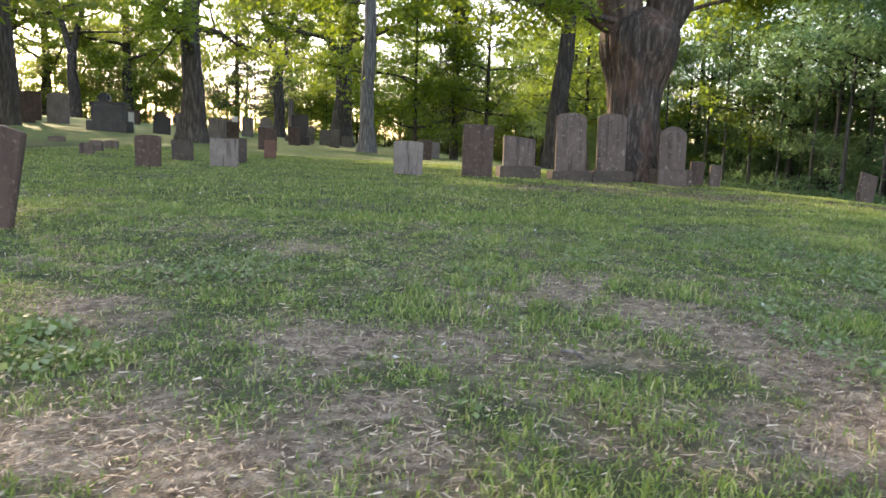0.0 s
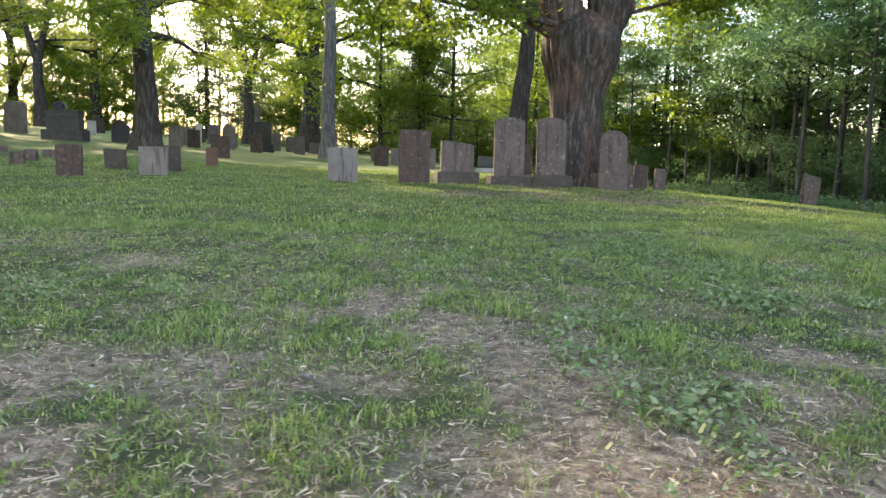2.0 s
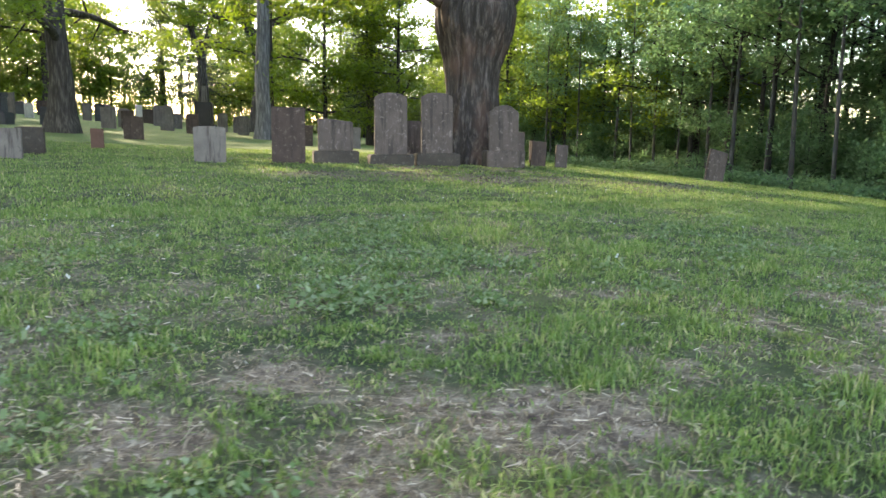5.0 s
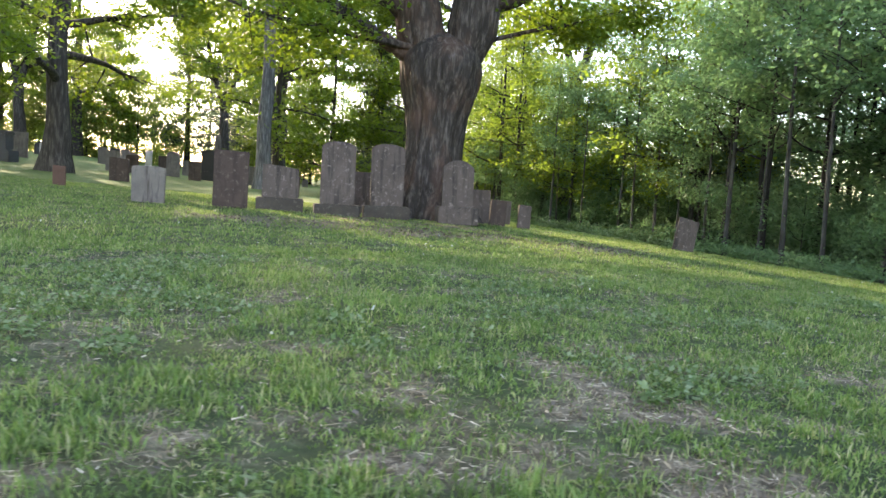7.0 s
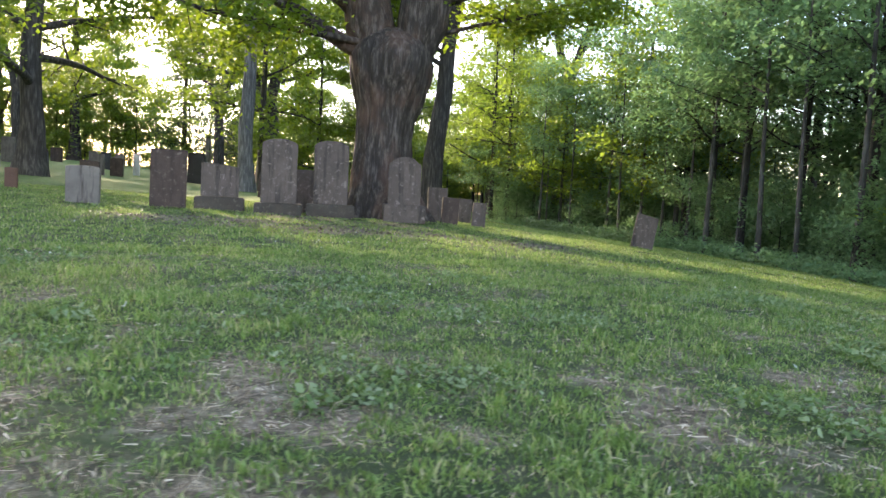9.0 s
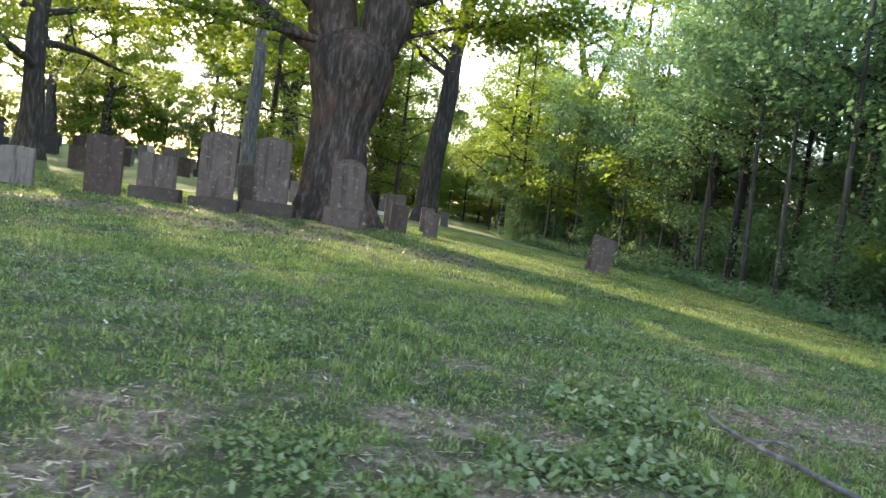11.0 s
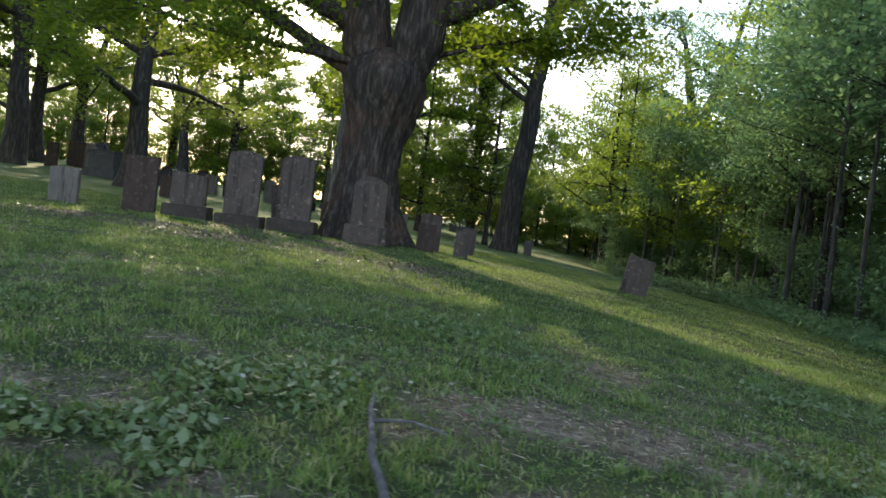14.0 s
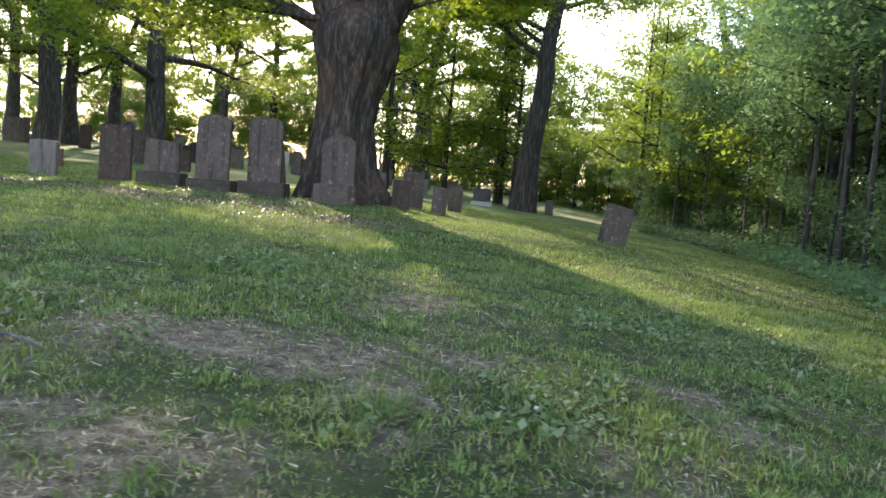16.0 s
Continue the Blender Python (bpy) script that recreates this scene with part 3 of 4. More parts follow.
def grow(seed, height, r, lean=(0, 0), fork=None, limbs=9, first=0.35, reach=4.5, leafy=9000, size=0.22, mat=None, leaf=None, sides=14, flare=0.5, steps=14, up=0.35, clump=0.9, extra=(), split=((-0.3, 0.05), (0.26, -0.05), (0.02, 0.3)), thick=0.56, flat=0.45, taper=0.28, knobs=0.16, sunk=0.25, profile=None, apart=0.0, ridge=0.0):
    """Trunk and crown meshes of a broadleaf tree standing at the origin."""
    rnd = random.Random(seed)
    verts, faces, tips = [], [], []
    roots = [rnd.uniform(0, 6.28) for _ in range(5)]

    def spread(z, t):
        k = math.exp(-max(z, 0) / (1.6 * r + 0.25))
        return flare * k * (0.55 + 0.6 * max(math.cos(t - a) ** 6 if math.cos(t - a) > 0 else 0 for a in roots))

    top = fork or height
    path, radii = [], []
    for i in range(steps + 1):
        u = i / steps
        z = -0.3 + (top + 0.3) * u
        path.append(Vector((lean[0] * z + 0.12 * r * math.sin(z * 0.9 + seed), lean[1] * z + 0.1 * r * math.cos(z * 0.7 + seed), z)))
        radii.append(float(np.interp(z, *profile)) if profile else r * (1 - (taper if fork else 0.82) * u))
    tube(verts, faces, path, radii, sides, knobs, seed, spread, ridge)
    leaders = []
    if fork:
        for k, (dx, dy) in enumerate(split[: 2 + (seed % 2)]):
            d = Vector((lean[0] + dx, lean[1] + dy, 1))
            pth, rad, _ = bent(path[-1] + Vector((math.copysign(apart, dx), 0, -sunk * r)), d, (height - fork) * rnd.uniform(0.85, 1.05), r * thick, 9, 0.06, 0.02, rnd, 0.25)
            if apart:
                rad[0] *= 0.4
            tube(verts, faces, pth, rad, max(8, sides - 4), 0.1, seed + k + 1, None, ridge * 0.6)
            leaders.append((pth, rad))
    else:
        leaders.append((path, radii))
    bearing = rnd.uniform(0, 6.28)
    for k in range(limbs):
        pth, rad = leaders[k % len(leaders)]
        lo = first if not fork else 0.12
        u = lo + (1 - lo) * (k + rnd.random() * 0.6) / limbs
        i = min(int(u * (len(pth) - 1)), len(pth) - 2)
        p, rr = pth[i].lerp(pth[i + 1], 0.5), rad[i]
        bearing += 2.4 + rnd.uniform(-0.4, 0.4)
        long = reach * (1.05 - 0.5 * u) * rnd.uniform(0.75, 1.2)
        d = Vector((math.cos(bearing), math.sin(bearing), up + 0.35 * u))
        q, qr, dd = bent(p, d, long, min(rr * 0.5, 0.16 + 0.03 * long), 6, 0.16, 0.0, rnd, 0.2)
        tube(verts, faces, q, qr, 6, 0.08, seed + k)
        for j in range(2, len(q)):
            for _ in range(2):
                e = Vector((rnd.uniform(-1, 1), rnd.uniform(-1, 1), rnd.uniform(-0.35, 0.5)))
                s, sr, _d = bent(q[j], dd * 0.5 + e, long * rnd.uniform(0.18, 0.38), qr[j] * 0.5, 3, 0.2, -0.03, rnd, 0.3)
                tube(verts, faces, s, sr, 4)
                tips += [s[-1], s[-2]]
        tips.append(q[-1])
    for pth, rad in leaders:
        tips += [pth[-1], pth[-2]]
    for p, d, long, rr in extra:
        q, qr, dd = bent(Vector(p), Vector(d), long, rr, 9, 0.1, 0.0, rnd, 0.2)
        tube(verts, faces, q, qr, 8, 0.1, seed)
        for j in range(3, len(q)):
            for _ in range(3):
                e = Vector((rnd.uniform(-1, 1), rnd.uniform(-1, 1), rnd.uniform(-0.4, 0.5)))
                s, sr, _d = bent(q[j], dd * 0.5 + e, long * rnd.uniform(0.14, 0.3), qr[j] * 0.5, 3, 0.2, -0.03, rnd, 0.3)
                tube(verts, faces, s, sr, 4)
                tips += [s[-1], s[-2]]
    trunk = mesh_from("trunk", [tuple(v) for v in verts], faces, mat, True)
    per = max(1, leafy // max(1, len(tips)))
    crown = leaves_mesh("crown", [tuple(t) for t in tips], [clump * rnd.uniform(0.4, 0.8) for _ in tips], per, size, leaf, seed, flat)
    return trunk, crown


def plant(name, meshes, x, y, label, turn=0, scale=1.0, group="", category="tree"):
    top = new(name)
    top.matrix_world = pose(x, y, float(ground_z(x, y)), 0, 0, turn) @ Matrix.Diagonal((scale, scale, scale, 1))
    for nm, m in zip(("trunk", "crown"), meshes):
        part(nm, m, None, top)
    return tagged(top, label, category, group)


# the big old maple behind the row of stones
OLD = grow(3, 18, 0.84, (0.0, 0.0), 5.4, 14, 0.3, 7.0, 44000, 0.17, BARK_OLD, LEAF, 110, 0.62, 60, 0.22, 1.0,
           extra=(((-0.9, -0.2, 4.7), (-1, -0.15, 0.42), 9.5, 0.24), ((-0.8, -0.4, 4.9), (-1, -0.5, 0.05), 7.0, 0.1), ((-0.9, 0.2, 5.6), (-0.7, -0.3, 0.7), 7.0, 0.2), ((1.1, 0.3, 5.2), (0.9, 0.3, 0.45), 5.0, 0.08)),
           split=((-0.1, 0.02), (0.21, -0.04)), thick=0.92, knobs=0.13, sunk=1.5, apart=0.5, ridge=0.065,
           profile=((0, 1, 2.2, 3, 3.6, 4, 4.5, 4.9, 5.2, 5.4), (0.88, 0.75, 0.69, 0.78, 0.95, 1.1, 1.16, 1.02, 0.7, 0.3)))
plant("old_maple_tree", OLD, 4.85, 24.4, "huge old maple with ridged bark and exposed wood, behind headstones")
plant("leaning_maple_tree", grow(8, 22, 0.6, (0.075, 0.02), 9.0, 11, 0.3, 6.0, 30000, 0.2, BARK_DARK, LEAF, 18, 0.5, 18, 0.2, 0.9, split=((-0.02, 0.0), (0.16, 0.03)), thick=0.66,
      extra=(((0.5, 0.1, 8.2), (-1, -0.2, 0.4), 8.5, 0.16), ((0.6, 0.2, 9.6), (-1, 0.15, 0.5), 9.0, 0.15), ((0.6, 0.0, 8.8), (-0.8, -0.8, 0.45), 7.0, 0.13))), 4.3, 45.4, "dark forked maple leaning on the far lawn")
plant("maple_tree", grow(12, 24, 0.56, (0.015, 0), None, 20, 0.2, 8.5, 50000, 0.2, BARK_DARK, LEAF, 18, 0.7, 18, 0.12), -14.9, 38.6, "dark straight maple among the gravestones")
plant("dead_grey_tree", grow(14, 19, 0.45, (0.012, 0), 11.0, 9, 0.3, 3.5, 5000, 0.18, BARK_GREY, LEAF, 16, 0.6, 14), -7.2, 47.8, "pale grey half-dead tree with bare bark")
plant("maple_tree", grow(16, 24, 0.92, (0, 0), 7.6, 18, 0.2, 9.0, 44000, 0.25, BARK_DARK, LEAF, 18, 0.5, 16, 0.1, split=((-0.42, 0.05), (0.16, -0.05)), thick=0.62), -13.1, 71.7, "dark forked maple at the back of the cemetery")
FAR_A = grow(18, 23, 0.7, (0, 0), 7.5, 17, 0.24, 8.5, 29000, 0.27, BARK_DARK, LEAF, 14, 0.5, 14, 0.1)
FAR_B = grow(20, 24, 0.66, (0, 0), None, 17, 0.24, 8.5, 29000, 0.27, BARK_DARK, LEAF, 14, 0.5, 14, 0.1)
plant("maple_tree", FAR_A, -47.2, 86.4, "dark forked maple far across the cemetery")
plant("maple_tree", FAR_B, -43.3, 91.6, "dark tall maple far across the cemetery", 90)
plant("maple_tree", FAR_B, -62.0, 74.0, "dark tall maple far across the cemetery", 200)
plant("maple_tree", FAR_A, -52.0, 60.0, "dark forked maple far across the cemetery", 140)
plant("maple_tree", FAR_B, -33.5, 50.0, "dark maple trunk among the far graves", 20, 0.9)
plant("maple_tree", FAR_A, -36.5, 57.5, "dark maple trunk among the far graves", 250, 0.85)
plant("maple_tree", FAR_A, -22.5, 84.0, "dark forked maple at the back of the cemetery", 60, 0.9)
plant("maple_tree", FAR_B, -56.0, 96.0, "dark tall maple far across the cemetery", 300, 1.0)
plant("maple_tree", grow(24, 24, 0.68, (0.01, 0), 7.0, 20, 0.2, 9.0, 50000, 0.22, BARK_DARK, LEAF, 16, 0.5, 16, 0.1), -27.3, 42.5, "dark thick maple beside the rows of graves")
# unseen maples off to the left, added to block sun from the lawn
SHADE_MAPLE = grow(26, 21, 0.5, (0, 0), None, 18, 0.2, 7.5, 22000, 0.3, BARK_DARK, LEAF, 12, 0.5, 12, 0.12)
for k, (x, y) in enumerate(((-25, 22), (-21, 10), (-35, 30), (-19, -3), (-32, 13), (-44, 42), (-30, 0), (-46, 24), (-22, -16))):
    plant("maple_tree", SHADE_MAPLE, x, y, "unseen leafy maple added to shade the lawn", 47 * k, 1.15, "maples beside the lawn")


def spruce(seed, height, r, leafy, leaf):
    rnd = random.Random(seed)
    verts, faces, tips = [], [], []
    path = [Vector((0, 0, -0.3 + (height + 0.3) * i / 10)) for i in range(11)]
    tube(verts, faces, path, [r * (1 - 0.9 * i / 10) for i in range(11)], 10, 0.1, seed)
    for k in range(60):
        z = height * (0.14 + 0.84 * k / 60)
        a = 2.4 * k + rnd.uniform(-0.3, 0.3)
        long = (1 - z / height) * height * 0.26 * rnd.uniform(0.7, 1.15) + 0.4
        q, qr, dd = bent(Vector((0, 0, z)), Vector((math.cos(a), math.sin(a), 0.05)), long, 0.05, 5, 0.06, -0.06, rnd, 0.2)
        tube(verts, faces, q, qr, 4)
        for j in range(1, 6):
            tips += [q[j], q[j] + Vector((rnd.uniform(-0.5, 0.5), rnd.uniform(-0.5, 0.5), -0.25))]
    return (mesh_from("trunk", [tuple(v) for v in verts], faces, BARK_DARK, True),
            leaves_mesh("crown", [tuple(t) for t in tips], [0.38] * len(tips), max(1, leafy // len(tips)), 0.2, leaf, seed, 0.35))


SPRUCE = spruce(5, 17, 0.3, 12000, NEEDLE)
plant("spruce_tree", SPRUCE, -30.1, 92.8, "dark spruce with drooping boughs at the back", 0, 1.25)
plant("spruce_tree", SPRUCE, -24.5, 90.0, "dark spruce with drooping boughs at the back", 70, 1.0)
plant("spruce_tree", SPRUCE, -2.0, 62.0, "dark spruce beside the forked maple", 120, 0.8)

# the wood on the falling side
WOOD = [grow(40 + i, 16 + 1.5 * i, 0.14 + 0.035 * i, (0.012 * (i - 2), 0.01), None, 15, 0.32 + 0.06 * (i % 3), 5.2, 5200, 0.22, BARK_WOOD, LEAF_WOOD, 8, 0.4, 9, 0.08, 0.8, flat=0.28) for i in range(5)]
WOOD_SUN = [grow(50 + i, 15 + 2 * i, 0.17 + 0.05 * i, (0.01, 0.0), None, 15, 0.22, 5.0, 4600, 0.26, BARK_WOOD, LEAF_SUN, 8, 0.4, 9, 0.1, 1.05, flat=0.3) for i in range(2)]
WOOD_EDGE = [grow(46 + i, 15 + 2 * i, 0.15 + 0.05 * i, (-0.012, 0.01), None, 15, 0.3, 5.0, 6600, 0.185, BARK_WOOD, LEAF_WOOD, 10, 0.4, 10, 0.08, 0.72, flat=0.26) for i in range(3)]
SHRUB = [grow(60 + i, 6.5, 0.06, (0.02, 0), None, 12, 0.45, 3.0, 2600, 0.19, BARK_WOOD, LEAF_WOOD if i else LEAF, 6, 0.3, 7, 0.1, 0.75, flat=0.3) for i in range(3)]
BRIGHT = [grow(70 + i, 15 + 3 * i, 0.22, (0, 0.01), None, 18, 0.06, 5.5, 8800, 0.33, BARK_WOOD, LEAF_SUN, 7, 0.4, 9, 0.15, 1.15) for i in range(3)]


def edge_x(y):
    """Where the wood begins, by y."""
    return float(np.interp(y, [-30, 10, 25, 40, 52, 62, 75], [22, 19.5, 18.3, 17.2, 15.0, 9.0, 4.0]))


WOODS = "trees of the wood"
rnd = random.Random(11)
placed = []
plant("forest_tree", grow(90, 24, 0.8, (0, 0), 13.0, 10, 0.3, 6, 9000, 0.22, BARK_WOOD, LEAF_WOOD, 14, 0.4, 14), 13.9, 70.5, "thick forked tree at the edge of the wood", group=WOODS)
plant("forest_tree", WOOD[3], 16.8, 59.6, "straight forest tree with a grey-brown trunk", 30, 1.1, WOODS)
plant("forest_tree", WOOD[4], 25.4, 57.4, "straight forest tree with a grey-brown trunk", 80, 1.0, WOODS)
tries = 0
while len(placed) < 94 and tries < 9000:
    tries += 1
    y = rnd.uniform(6, 92)
    x = edge_x(y) + 0.9 + abs(rnd.gauss(0, 12))
    if any((x - a) ** 2 + (y - b) ** 2 < 1.7 ** 2 for a, b in placed):
        continue
    placed.append((x, y))
    i = rnd.randrange(5)
    # the far end of the edge gets leaves with sunlight in their colour
    bright = y > 46 and x < edge_x(y) + 7
    plant("forest_tree", WOOD_SUN[i % 2] if bright else WOOD_EDGE[i % 3] if x < edge_x(y) + 6 else WOOD[i], x, y, "slim forest tree with a sunlit yellow-green crown" if bright else "slim forest tree with a leafy crown", rnd.uniform(0, 360), rnd.uniform(0.8, 1.15) * (1.0 if x < edge_x(y) + 7 else 0.72), WOODS)
for k in range(40):
    y = rnd.uniform(18, 80)
    x = edge_x(y) + rnd.uniform(0.8, 8)
    plant("young_tree", SHRUB[k % 3], x, y, "young leafy tree at the edge of the wood", rnd.uniform(0, 360), rnd.uniform(0.7, 1.1), "young trees at the wood's edge")
UNDER = [grow(64 + i, 4.2 + i, 0.05, (0.02, 0), None, 13, 0.1, 2.8, 2300, 0.22, BARK_WOOD, LEAF_WOOD, 5, 0.3, 6, 0.1, 0.8, flat=0.4) for i in range(2)]
for k in range(80):
    y = rnd.uniform(8, 88)
    x = edge_x(y) + 5 + 26 * rnd.random() ** 1.3
    plant("sapling", UNDER[k % 2], x, y, "leafy sapling in the shade of the wood", rnd.uniform(0, 360), rnd.uniform(0.8, 1.2), "saplings under the wood")
SLIM = [grow(84 + i, 11 + 2 * i, 0.085 + 0.03 * i, (0.03 * (i - 0.5), 0.0), None, 9, 0.5, 2.8, 2600, 0.18, BARK_SLIM, LEAF_WOOD, 8, 0.3, 9, 0.2, 0.9, flat=0.3) for i in range(2)]
for k in range(15):
    y = 24 + 38 * (k + rnd.uniform(-0.4, 0.4)) / 15
    plant("slim_tree", SLIM[k % 2], edge_x(y) + rnd.uniform(-0.4, 1.6), y, "slim young tree with smooth grey bark", rnd.uniform(0, 360), rnd.uniform(0.85, 1.15), "slim grey trees at the wood's edge")
for k in range(44):
    y = rnd.uniform(24, 72)
    plant("sapling", UNDER[k % 2], edge_x(y) + rnd.uniform(0.6, 5.0), y, "leafy sapling at the foot of the wood", rnd.uniform(0, 360), rnd.uniform(0.45, 0.8), "saplings at the foot of the wood")
for k in range(26):
    y = rnd.uniform(-6, 100)
    x = edge_x(y) + rnd.uniform(26, 44)
    plant("forest_tree", WOOD[k % 5], x, y, "forest tree deep in the wood", rnd.uniform(0, 360), rnd.uniform(0.55, 0.75), WOODS)
# the bright trees that close the far side
for k in range(48):
    x = -105 + 130 * (k + rnd.uniform(-0.4, 0.4)) / 48
    y = 100 + rnd.uniform(-6, 22) - 0.25 * max(0, -x - 45)
    plant("backlit_tree", BRIGHT[k % 3], x, y, "sunlit yellow-green tree closing the far side", rnd.uniform(0, 360), rnd.uniform(0.6, 1.0), "trees along the far boundary")


for k in range(13):
    x = -9 + 22 * (k + rnd.uniform(-0.3, 0.3)) / 13
    plant("leafy_tree", BRIGHT[k % 2], x, 86 + rnd.uniform(-2, 9) + max(0, -x) * 0.9, "low sunlit leafy tree behind the far graves", rnd.uniform(0, 360), rnd.uniform(0.38, 0.5), "leafy trees behind the far graves")
DENSE = [grow(76 + i, 14 + 2 * i, 0.2, (0, 0.01), None, 18, 0.12, 4.2, 9000, 0.24, BARK_DARK, LEAF, 7, 0.4, 9, 0.12, 1.0) for i in range(2)]
for k, (x, y) in enumerate(((-5.0, 57.5), (-2.2, 61.5), (0.4, 57.0), (-8.2, 54.0))):
    plant("leafy_tree", DENSE[k % 2], x, y, "dense leafy maple among the back graves", 110 * k, 1.0 if k < 3 else 1.3, "leafy maples among the back graves")


# bushes under the far trees, and the dark woods behind
BUSH = [grow(80 + i, 5.0 + i, 0.08, (0, 0), None, 16, 0.03, 3.4, 3000, 0.3, BARK_WOOD, LEAF_SUN if i != 1 else LEAF, 6, 0.3, 6, 0.1, 1.0) for i in range(3)]
for k in range(52):
    x = -110 + 128 * (k + rnd.uniform(-0.4, 0.4)) / 52
    y = 95 + rnd.uniform(-4, 10) - 0.3 * max(0, -x - 45)
    plant("bush", BUSH[k % 3], x, y, "bright green bush at the far edge of the cemetery", rnd.uniform(0, 360), rnd.uniform(0.8, 1.25), "bushes along the far boundary", "bush")
for k in range(40):
    x = -150 + 190 * (k + rnd.uniform(-0.4, 0.4)) / 40
    y = 122 + rnd.uniform(-6, 14) - 0.35 * max(0, -x - 45)
    plant("forest_tree", WOOD[k % 5], x, y, "tall tree of the wood behind the cemetery", rnd.uniform(0, 360), rnd.uniform(0.9, 1.1), "trees of the wood behind the cemetery")


# ---- grass, weeds and litter ----
def blades(name, x, y, height, width, mat, tilt=0.45, seed=0):
    """Single tapering blades standing on the lawn."""
    g = np.random.default_rng(seed)
    n = len(x)
    z = lawn_z(x, y) - 0.01
    a, b = g.uniform(0, 2 * np.pi, n), g.uniform(0, 2 * np.pi, n)
    lean = np.abs(g.normal(0, tilt, n)) * height
    p = np.stack([x, y, z], -1)
    s = np.stack([np.cos(a), np.sin(a), 0 * a], -1) * (width / 2)[:, None]
    mid = p + np.stack([np.cos(b) * lean * 0.3, np.sin(b) * lean * 0.3, height * 0.55], -1)
    tip = p + np.stack([np.cos(b) * lean, np.sin(b) * lean, height * np.sqrt(np.clip(1 - (lean / np.maximum(height, 1e-4)) ** 2 * 0.5, 0.15, 1))], -1)
    v = np.stack([p, mid + s, tip, mid - s], 1).reshape(-1, 3)
    k = np.arange(n)[:, None] * 4
    return mesh_from(name, v, np.concatenate([k + [0, 1, 3], k + [3, 1, 2]]), mat)


def straws(name, x, y, lift, length, width, mat, seed):
    """Thin dead stalks lying flat in all directions."""
    g = np.random.default_rng(seed)
    n = len(x)
    a = g.uniform(0, 2 * np.pi, n)
    p = np.stack([x, y, lawn_z(x, y) + lift], -1)
    d = np.stack([np.cos(a), np.sin(a), g.normal(0, 0.12, n)], -1) * (length / 2)[:, None]
    s = np.stack([-np.sin(a), np.cos(a), g.normal(0, 0.5, n)], -1) * (width / 2)[:, None]
    v = np.stack([p - d - s, p + d - s * 0.4, p + d + s * 0.4, p - d + s], 1).reshape(-1, 3)
    return mesh_from(name, v, np.arange(4 * n).reshape(-1, 4), mat)


def strip(n, lo, hi, x0, x1, power, seed):
    """Places on the lawn, lo to hi metres ahead of the walked line."""
    g = np.random.default_rng(seed)
    x = g.uniform(x0, x1, n)
    s = lo + (hi - lo) * g.random(n) ** power
    return x, 0.38 * np.clip(x, 0, 15) + s, g


x, y, g = strip(330000, 0.9, 10.5, -6.5, 18.5, 1.5, 1)
tx, ty, _g = strip(22000, 0.9, 10.5, -6.5, 18.5, 1.4, 31)
tx, ty = (np.repeat(c, 12) + g.normal(0, 0.022, len(c) * 12) for c in (tx, ty))
tuft = np.concatenate([np.zeros(len(x), bool), np.ones(len(tx), bool)])
x, y = np.concatenate([x, tx]), np.concatenate([y, ty])
keep = g.random(len(x)) > bare(x, y) * 0.88
x, y, tuft = x[keep], y[keep], tuft[keep]
tall = 0.35 + 1.3 * np.clip(vnoise(x, y, 0.8, 5) * 0.6 + vnoise(x, y, 0.22, 6) * 0.6 - 0.15, 0, 1) ** 1.5
h = (0.022 + 0.045 * g.random(len(x))) * tall * np.where(tuft, 1.55, 1.1)
tagged(new("lawn_grass", blades("lawn_grass", x, y, h, 0.005 + 0.006 * g.random(len(x)), GRASS, 0.85, 2)), "short uneven green lawn grass with dry tips", "grass", kind="stuff")
x, y, g = strip(240000, 9.5, 30, -14, 18, 1.3, 3)
keep = g.random(len(x)) > bare(x, y) * 0.9
x, y = x[keep], y[keep]
h = (0.035 + 0.05 * g.random(len(x))) * (0.3 + 0.7 * vnoise(x, y, 1.4, 7) + 0.5 * vnoise(x, y, 0.35, 8))
tagged(new("meadow_grass", blades("meadow_grass", x, y, h, 0.011 + 0.009 * g.random(len(x)), GRASS, 0.6, 4)), "longer green grass on the rise before the headstones", "grass", kind="stuff")
x, y, g = strip(120000, 0.9, 10, -6.5, 18.5, 1.3, 5)
keep = g.random(len(x)) < bare(x, y) * 1.1 + 0.06 + 0.4 * np.clip((5 - x) / 4, 0, 1) * vnoise(x, y, 0.5, 31)
x, y = x[keep], y[keep]
h = 0.015 + 0.045 * g.random(len(x))
tagged(new("dry_grass", blades("dry_grass", x, y, h, 0.004 + 0.004 * g.random(len(x)), STRAW, 1.8, 6)), "dead straw-coloured grass matted on the worn soil", "dry grass", kind="stuff")


def flat_leaves(name, x, y, lift, size, mat, seed, tilt=0.35):
    g = np.random.default_rng(seed)
    n = len(x)
    a = g.uniform(0, 2 * np.pi, n)
    p = np.stack([x, y, lawn_z(x, y) + lift], -1)
    L = (size * g.uniform(0.5, 1.4, n))[:, None]
    d = np.stack([np.cos(a), np.sin(a), g.normal(0, tilt, n)], -1)
    s = np.stack([-np.sin(a), np.cos(a), g.normal(0, tilt, n)], -1)
    v = np.stack([p, p + d * L * 0.45 + s * L * 0.42, p + d * L, p + d * L * 0.45 - s * L * 0.42], 1).reshape(-1, 3)
    f = np.arange(4 * n).reshape(-1, 4)
    return mesh_from(name, v, np.concatenate([f[:, [0, 1, 2]], f[:, [0, 2, 3]]]), mat)


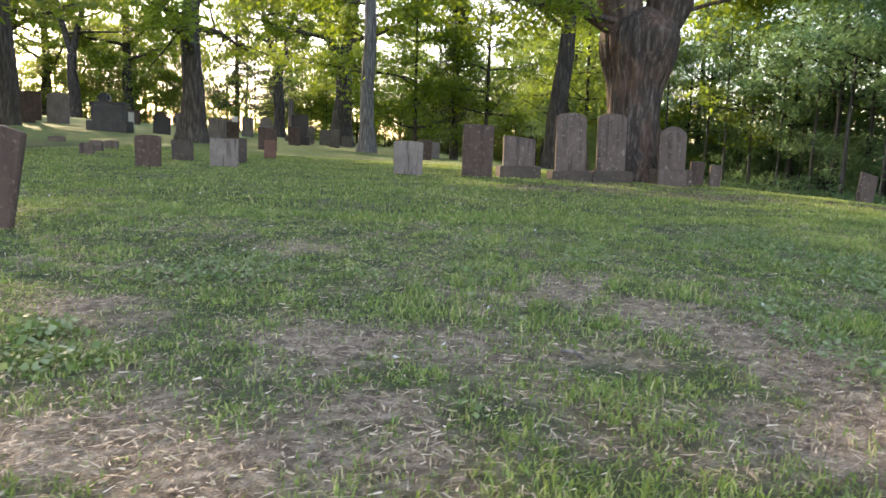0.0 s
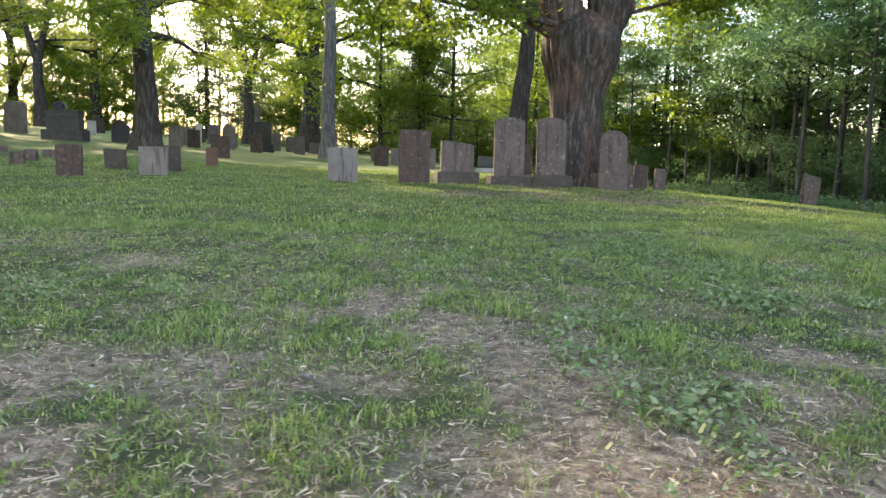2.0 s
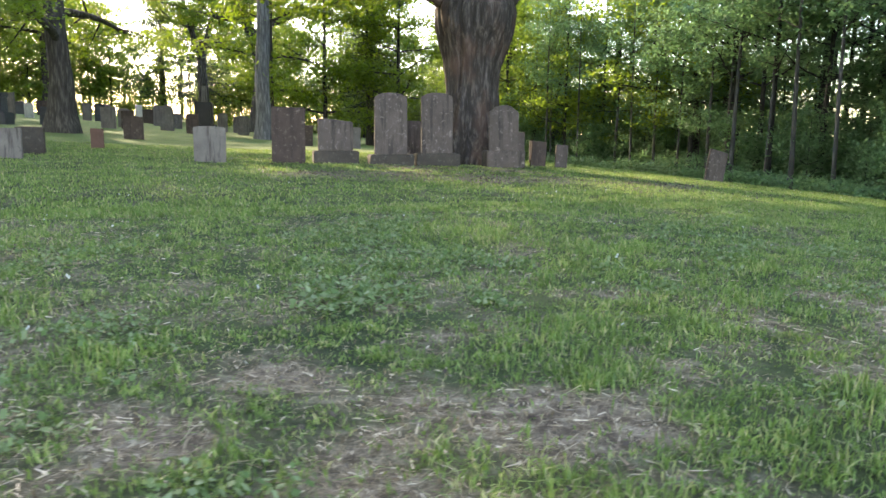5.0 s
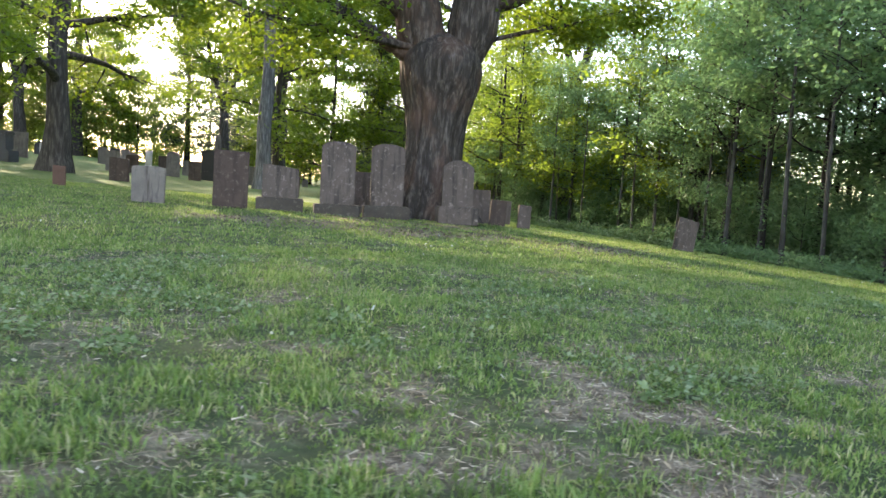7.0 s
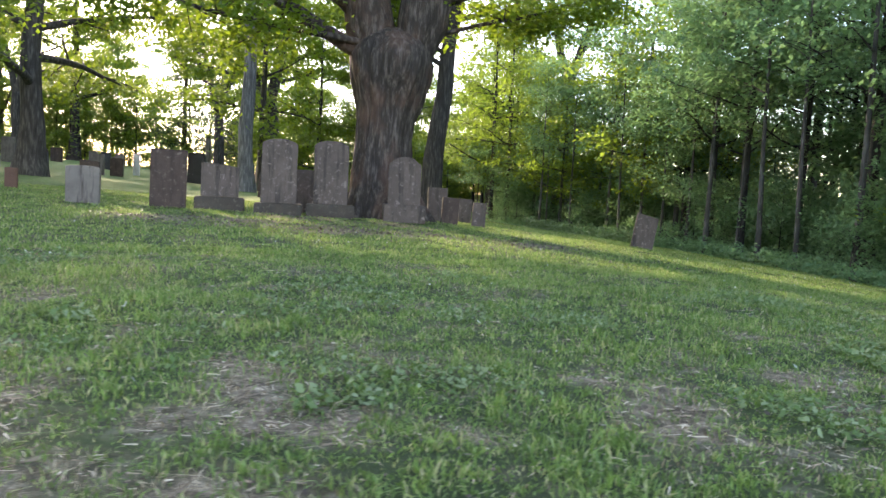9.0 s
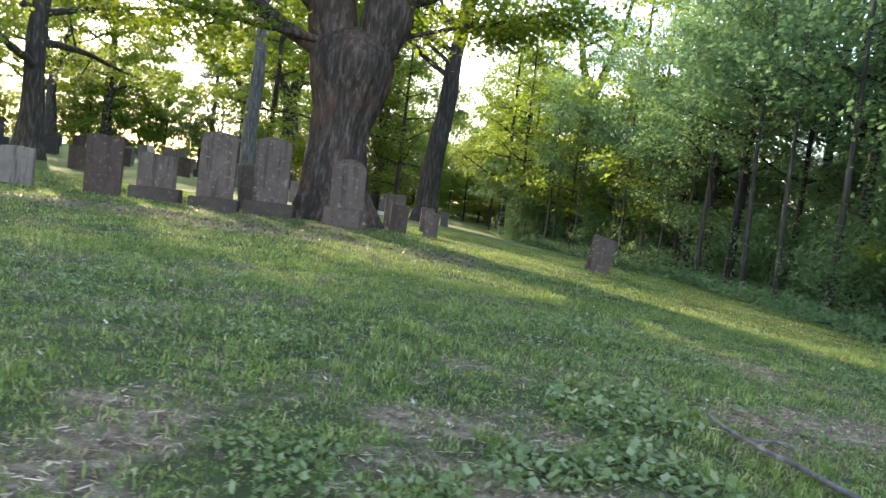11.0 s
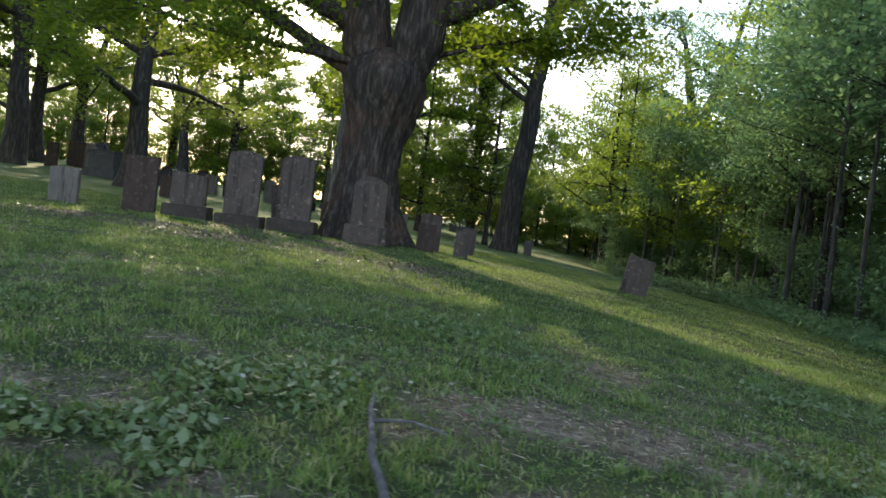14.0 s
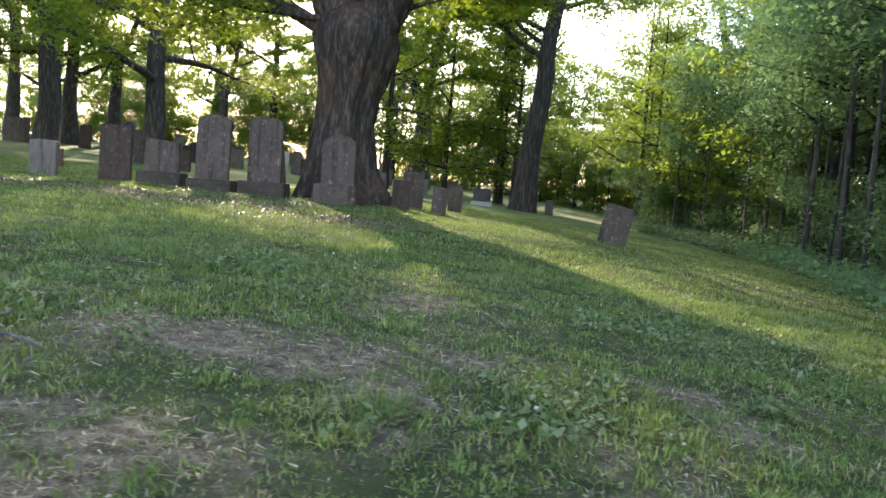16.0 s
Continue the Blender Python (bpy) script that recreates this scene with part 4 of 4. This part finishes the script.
x, y, g = strip(260000, 0.9, 10, -6.5, 18.5, 1.25, 8)
field = vnoise(x, y, 1.1, 9) * 0.65 + vnoise(x, y, 0.3, 10) * 0.35
keep = field + 0.38 * spots(x, y, WEEDY) > 0.67 + 0.1 * g.random(len(x))
x, y = x[keep], y[keep]
tagged(new("clover", flat_leaves("clover", x, y, 0.012 + 0.06 * g.random(len(x)), 0.03 + 0.016 * spots(x, y, WEEDY), WEED, 9, 0.5)), "low clover and ground ivy leaves among the grass", "weeds", kind="stuff")
x, y, g = strip(6000, 0.9, 10, -6.5, 18.5, 1.25, 11)
LITTER = leaf_material("dead_leaf", [(0, (0.035, 0.026, 0.02)), (0.5, (0.12, 0.088, 0.062)), (0.97, (0.18, 0.145, 0.11)), (1, (0.36, 0.32, 0.26))], (0.2, 0.14, 0.08), 0.08)
tagged(new("leaf_litter", flat_leaves("leaf_litter", x, y, 0.008 + 0.015 * g.random(len(x)), 0.028, LITTER, 12, 0.35)), "dry brown and bleached leaves lying in the grass", "leaf litter", kind="stuff")
x, y, g = strip(150000, 0.9, 10.5, -6.5, 18.5, 1.4, 17)
keep = g.random(len(x)) < bare(x, y) * 0.9 + 0.1 + 0.45 * np.clip((5 - x) / 4, 0, 1) * vnoise(x, y, 0.5, 31)
x, y = x[keep], y[keep]
THATCH = leaf_material("thatch", [(0, (0.05, 0.034, 0.022)), (0.3, (0.17, 0.12, 0.078)), (0.65, (0.35, 0.27, 0.175)), (1, (0.6, 0.5, 0.365))], (0.3, 0.22, 0.12), 0.1)
tagged(new("thatch", straws("thatch", x, y, 0.002 + 0.022 * g.random(len(x)), 0.022 + 0.05 * g.random(len(x)) ** 2, 0.004 + 0.004 * g.random(len(x)), THATCH, 18)), "matted dead grass stalks lying on the soil", "thatch", kind="stuff")
x, y, g = strip(420, 3.5, 16, -6.5, 18.5, 1.0, 13)
FLOWER = leaf_material("white_clover_flower", [(0, (0.5, 0.52, 0.44)), (1, (0.75, 0.75, 0.68))], (0.6, 0.6, 0.5), 0.2)
tagged(new("clover_flowers", flat_leaves("clover_flowers", x, y, 0.05 + 0.04 * g.random(len(x)), 0.024, FLOWER, 14, 0.6)), "small white flower heads scattered in the lawn", "flowers", kind="stuff")


def fallen_branch(path, r, label, seed, mat=BARK_GREY):
    verts, faces = [], []
    pts = [Vector((px, py, float(ground_z(px, py)) + pz)) for px, py, pz in path]
    fine = []
    for p, q in zip(pts, pts[1:]):
        for k in range(4):
            fine.append(p.lerp(q, k / 4) + noise.noise_vector(p.lerp(q, k / 4) * 5 + Vector((seed, 0, 0))) * 0.012)
    fine.append(pts[-1])
    tube(verts, faces, fine, [r * (1 - 0.6 * i / len(fine)) for i in range(len(fine))], 8, 0.15, seed)
    me = mesh_from("fallen_branch", [tuple(v) for v in verts], faces, mat, True)
    return tagged(new("fallen_branch", me), label, "branch")


fallen_branch([(12.32, 7.1, 0.03), (12.2, 7.4, 0.04), (12.0, 7.75, 0.06), (11.86, 8.1, 0.05), (11.72, 8.42, 0.05), (11.66, 8.6, 0.07)], 0.021, "bent grey fallen branch lying in the weeds", 3)
fallen_branch([(11.8, 8.2, 0.05), (11.98, 8.32, 0.06), (12.15, 8.36, 0.03)], 0.012, "short grey twig beside the fallen branch", 5)
fallen_branch([(0.5, 3.98, 0.02), (0.56, 3.9, 0.04), (0.6, 3.86, 0.02)], 0.014, "short pale broken stick on the worn soil", 6, BARK_GREY)

# low growth along the foot of the wood
g = np.random.default_rng(21)
wy = g.uniform(14, 64, 900)
wx = np.array([edge_x(v) for v in wy]) + g.uniform(-1.4, 2.2, 900)
tagged(new("undergrowth", leaves_mesh("undergrowth", np.stack([wx, wy, ground_z(wx, wy) + g.uniform(0.08, 0.5, 900)], -1), g.uniform(0.15, 0.4, 900), 26, 0.13, LEAF_WOOD, 22, 0.5)),
       "low green weeds and ferns along the foot of the wood", "undergrowth", kind="stuff")

wx = np.interp(g.random(150), [0, 1], [10.2, 15.0])
wy = 50.5 - 2.6 * (wx - 10.2) + g.normal(0, 0.9, 150)
tagged(new("pale_weeds", leaves_mesh("pale_weeds", np.stack([wx, wy, ground_z(wx, wy) + g.uniform(0.1, 0.45, 150)], -1), g.uniform(0.15, 0.3, 150), 34, 0.13, WEED, 24, 0.7)),
       "pale leafy weeds on the bank before the wood", "weeds", kind="stuff")
# leaf litter on the worn strip before the row of stones
# the dark band is part litter, part shade put into its colour
wx, wy = g.uniform(-0.5, 10.5, 15000), g.uniform(15.2, 21.0, 15000)
keep = g.random(15000) < bare(wx, wy)
tagged(new("leaf_litter", flat_leaves("leaf_litter", wx[keep], wy[keep], 0.01 + 0.03 * g.random(int(keep.sum())), 0.045, LITTER, 25, 0.35)),
       "dark leaf litter on worn soil before the headstones, partly standing for shade", "leaf litter", kind="stuff")
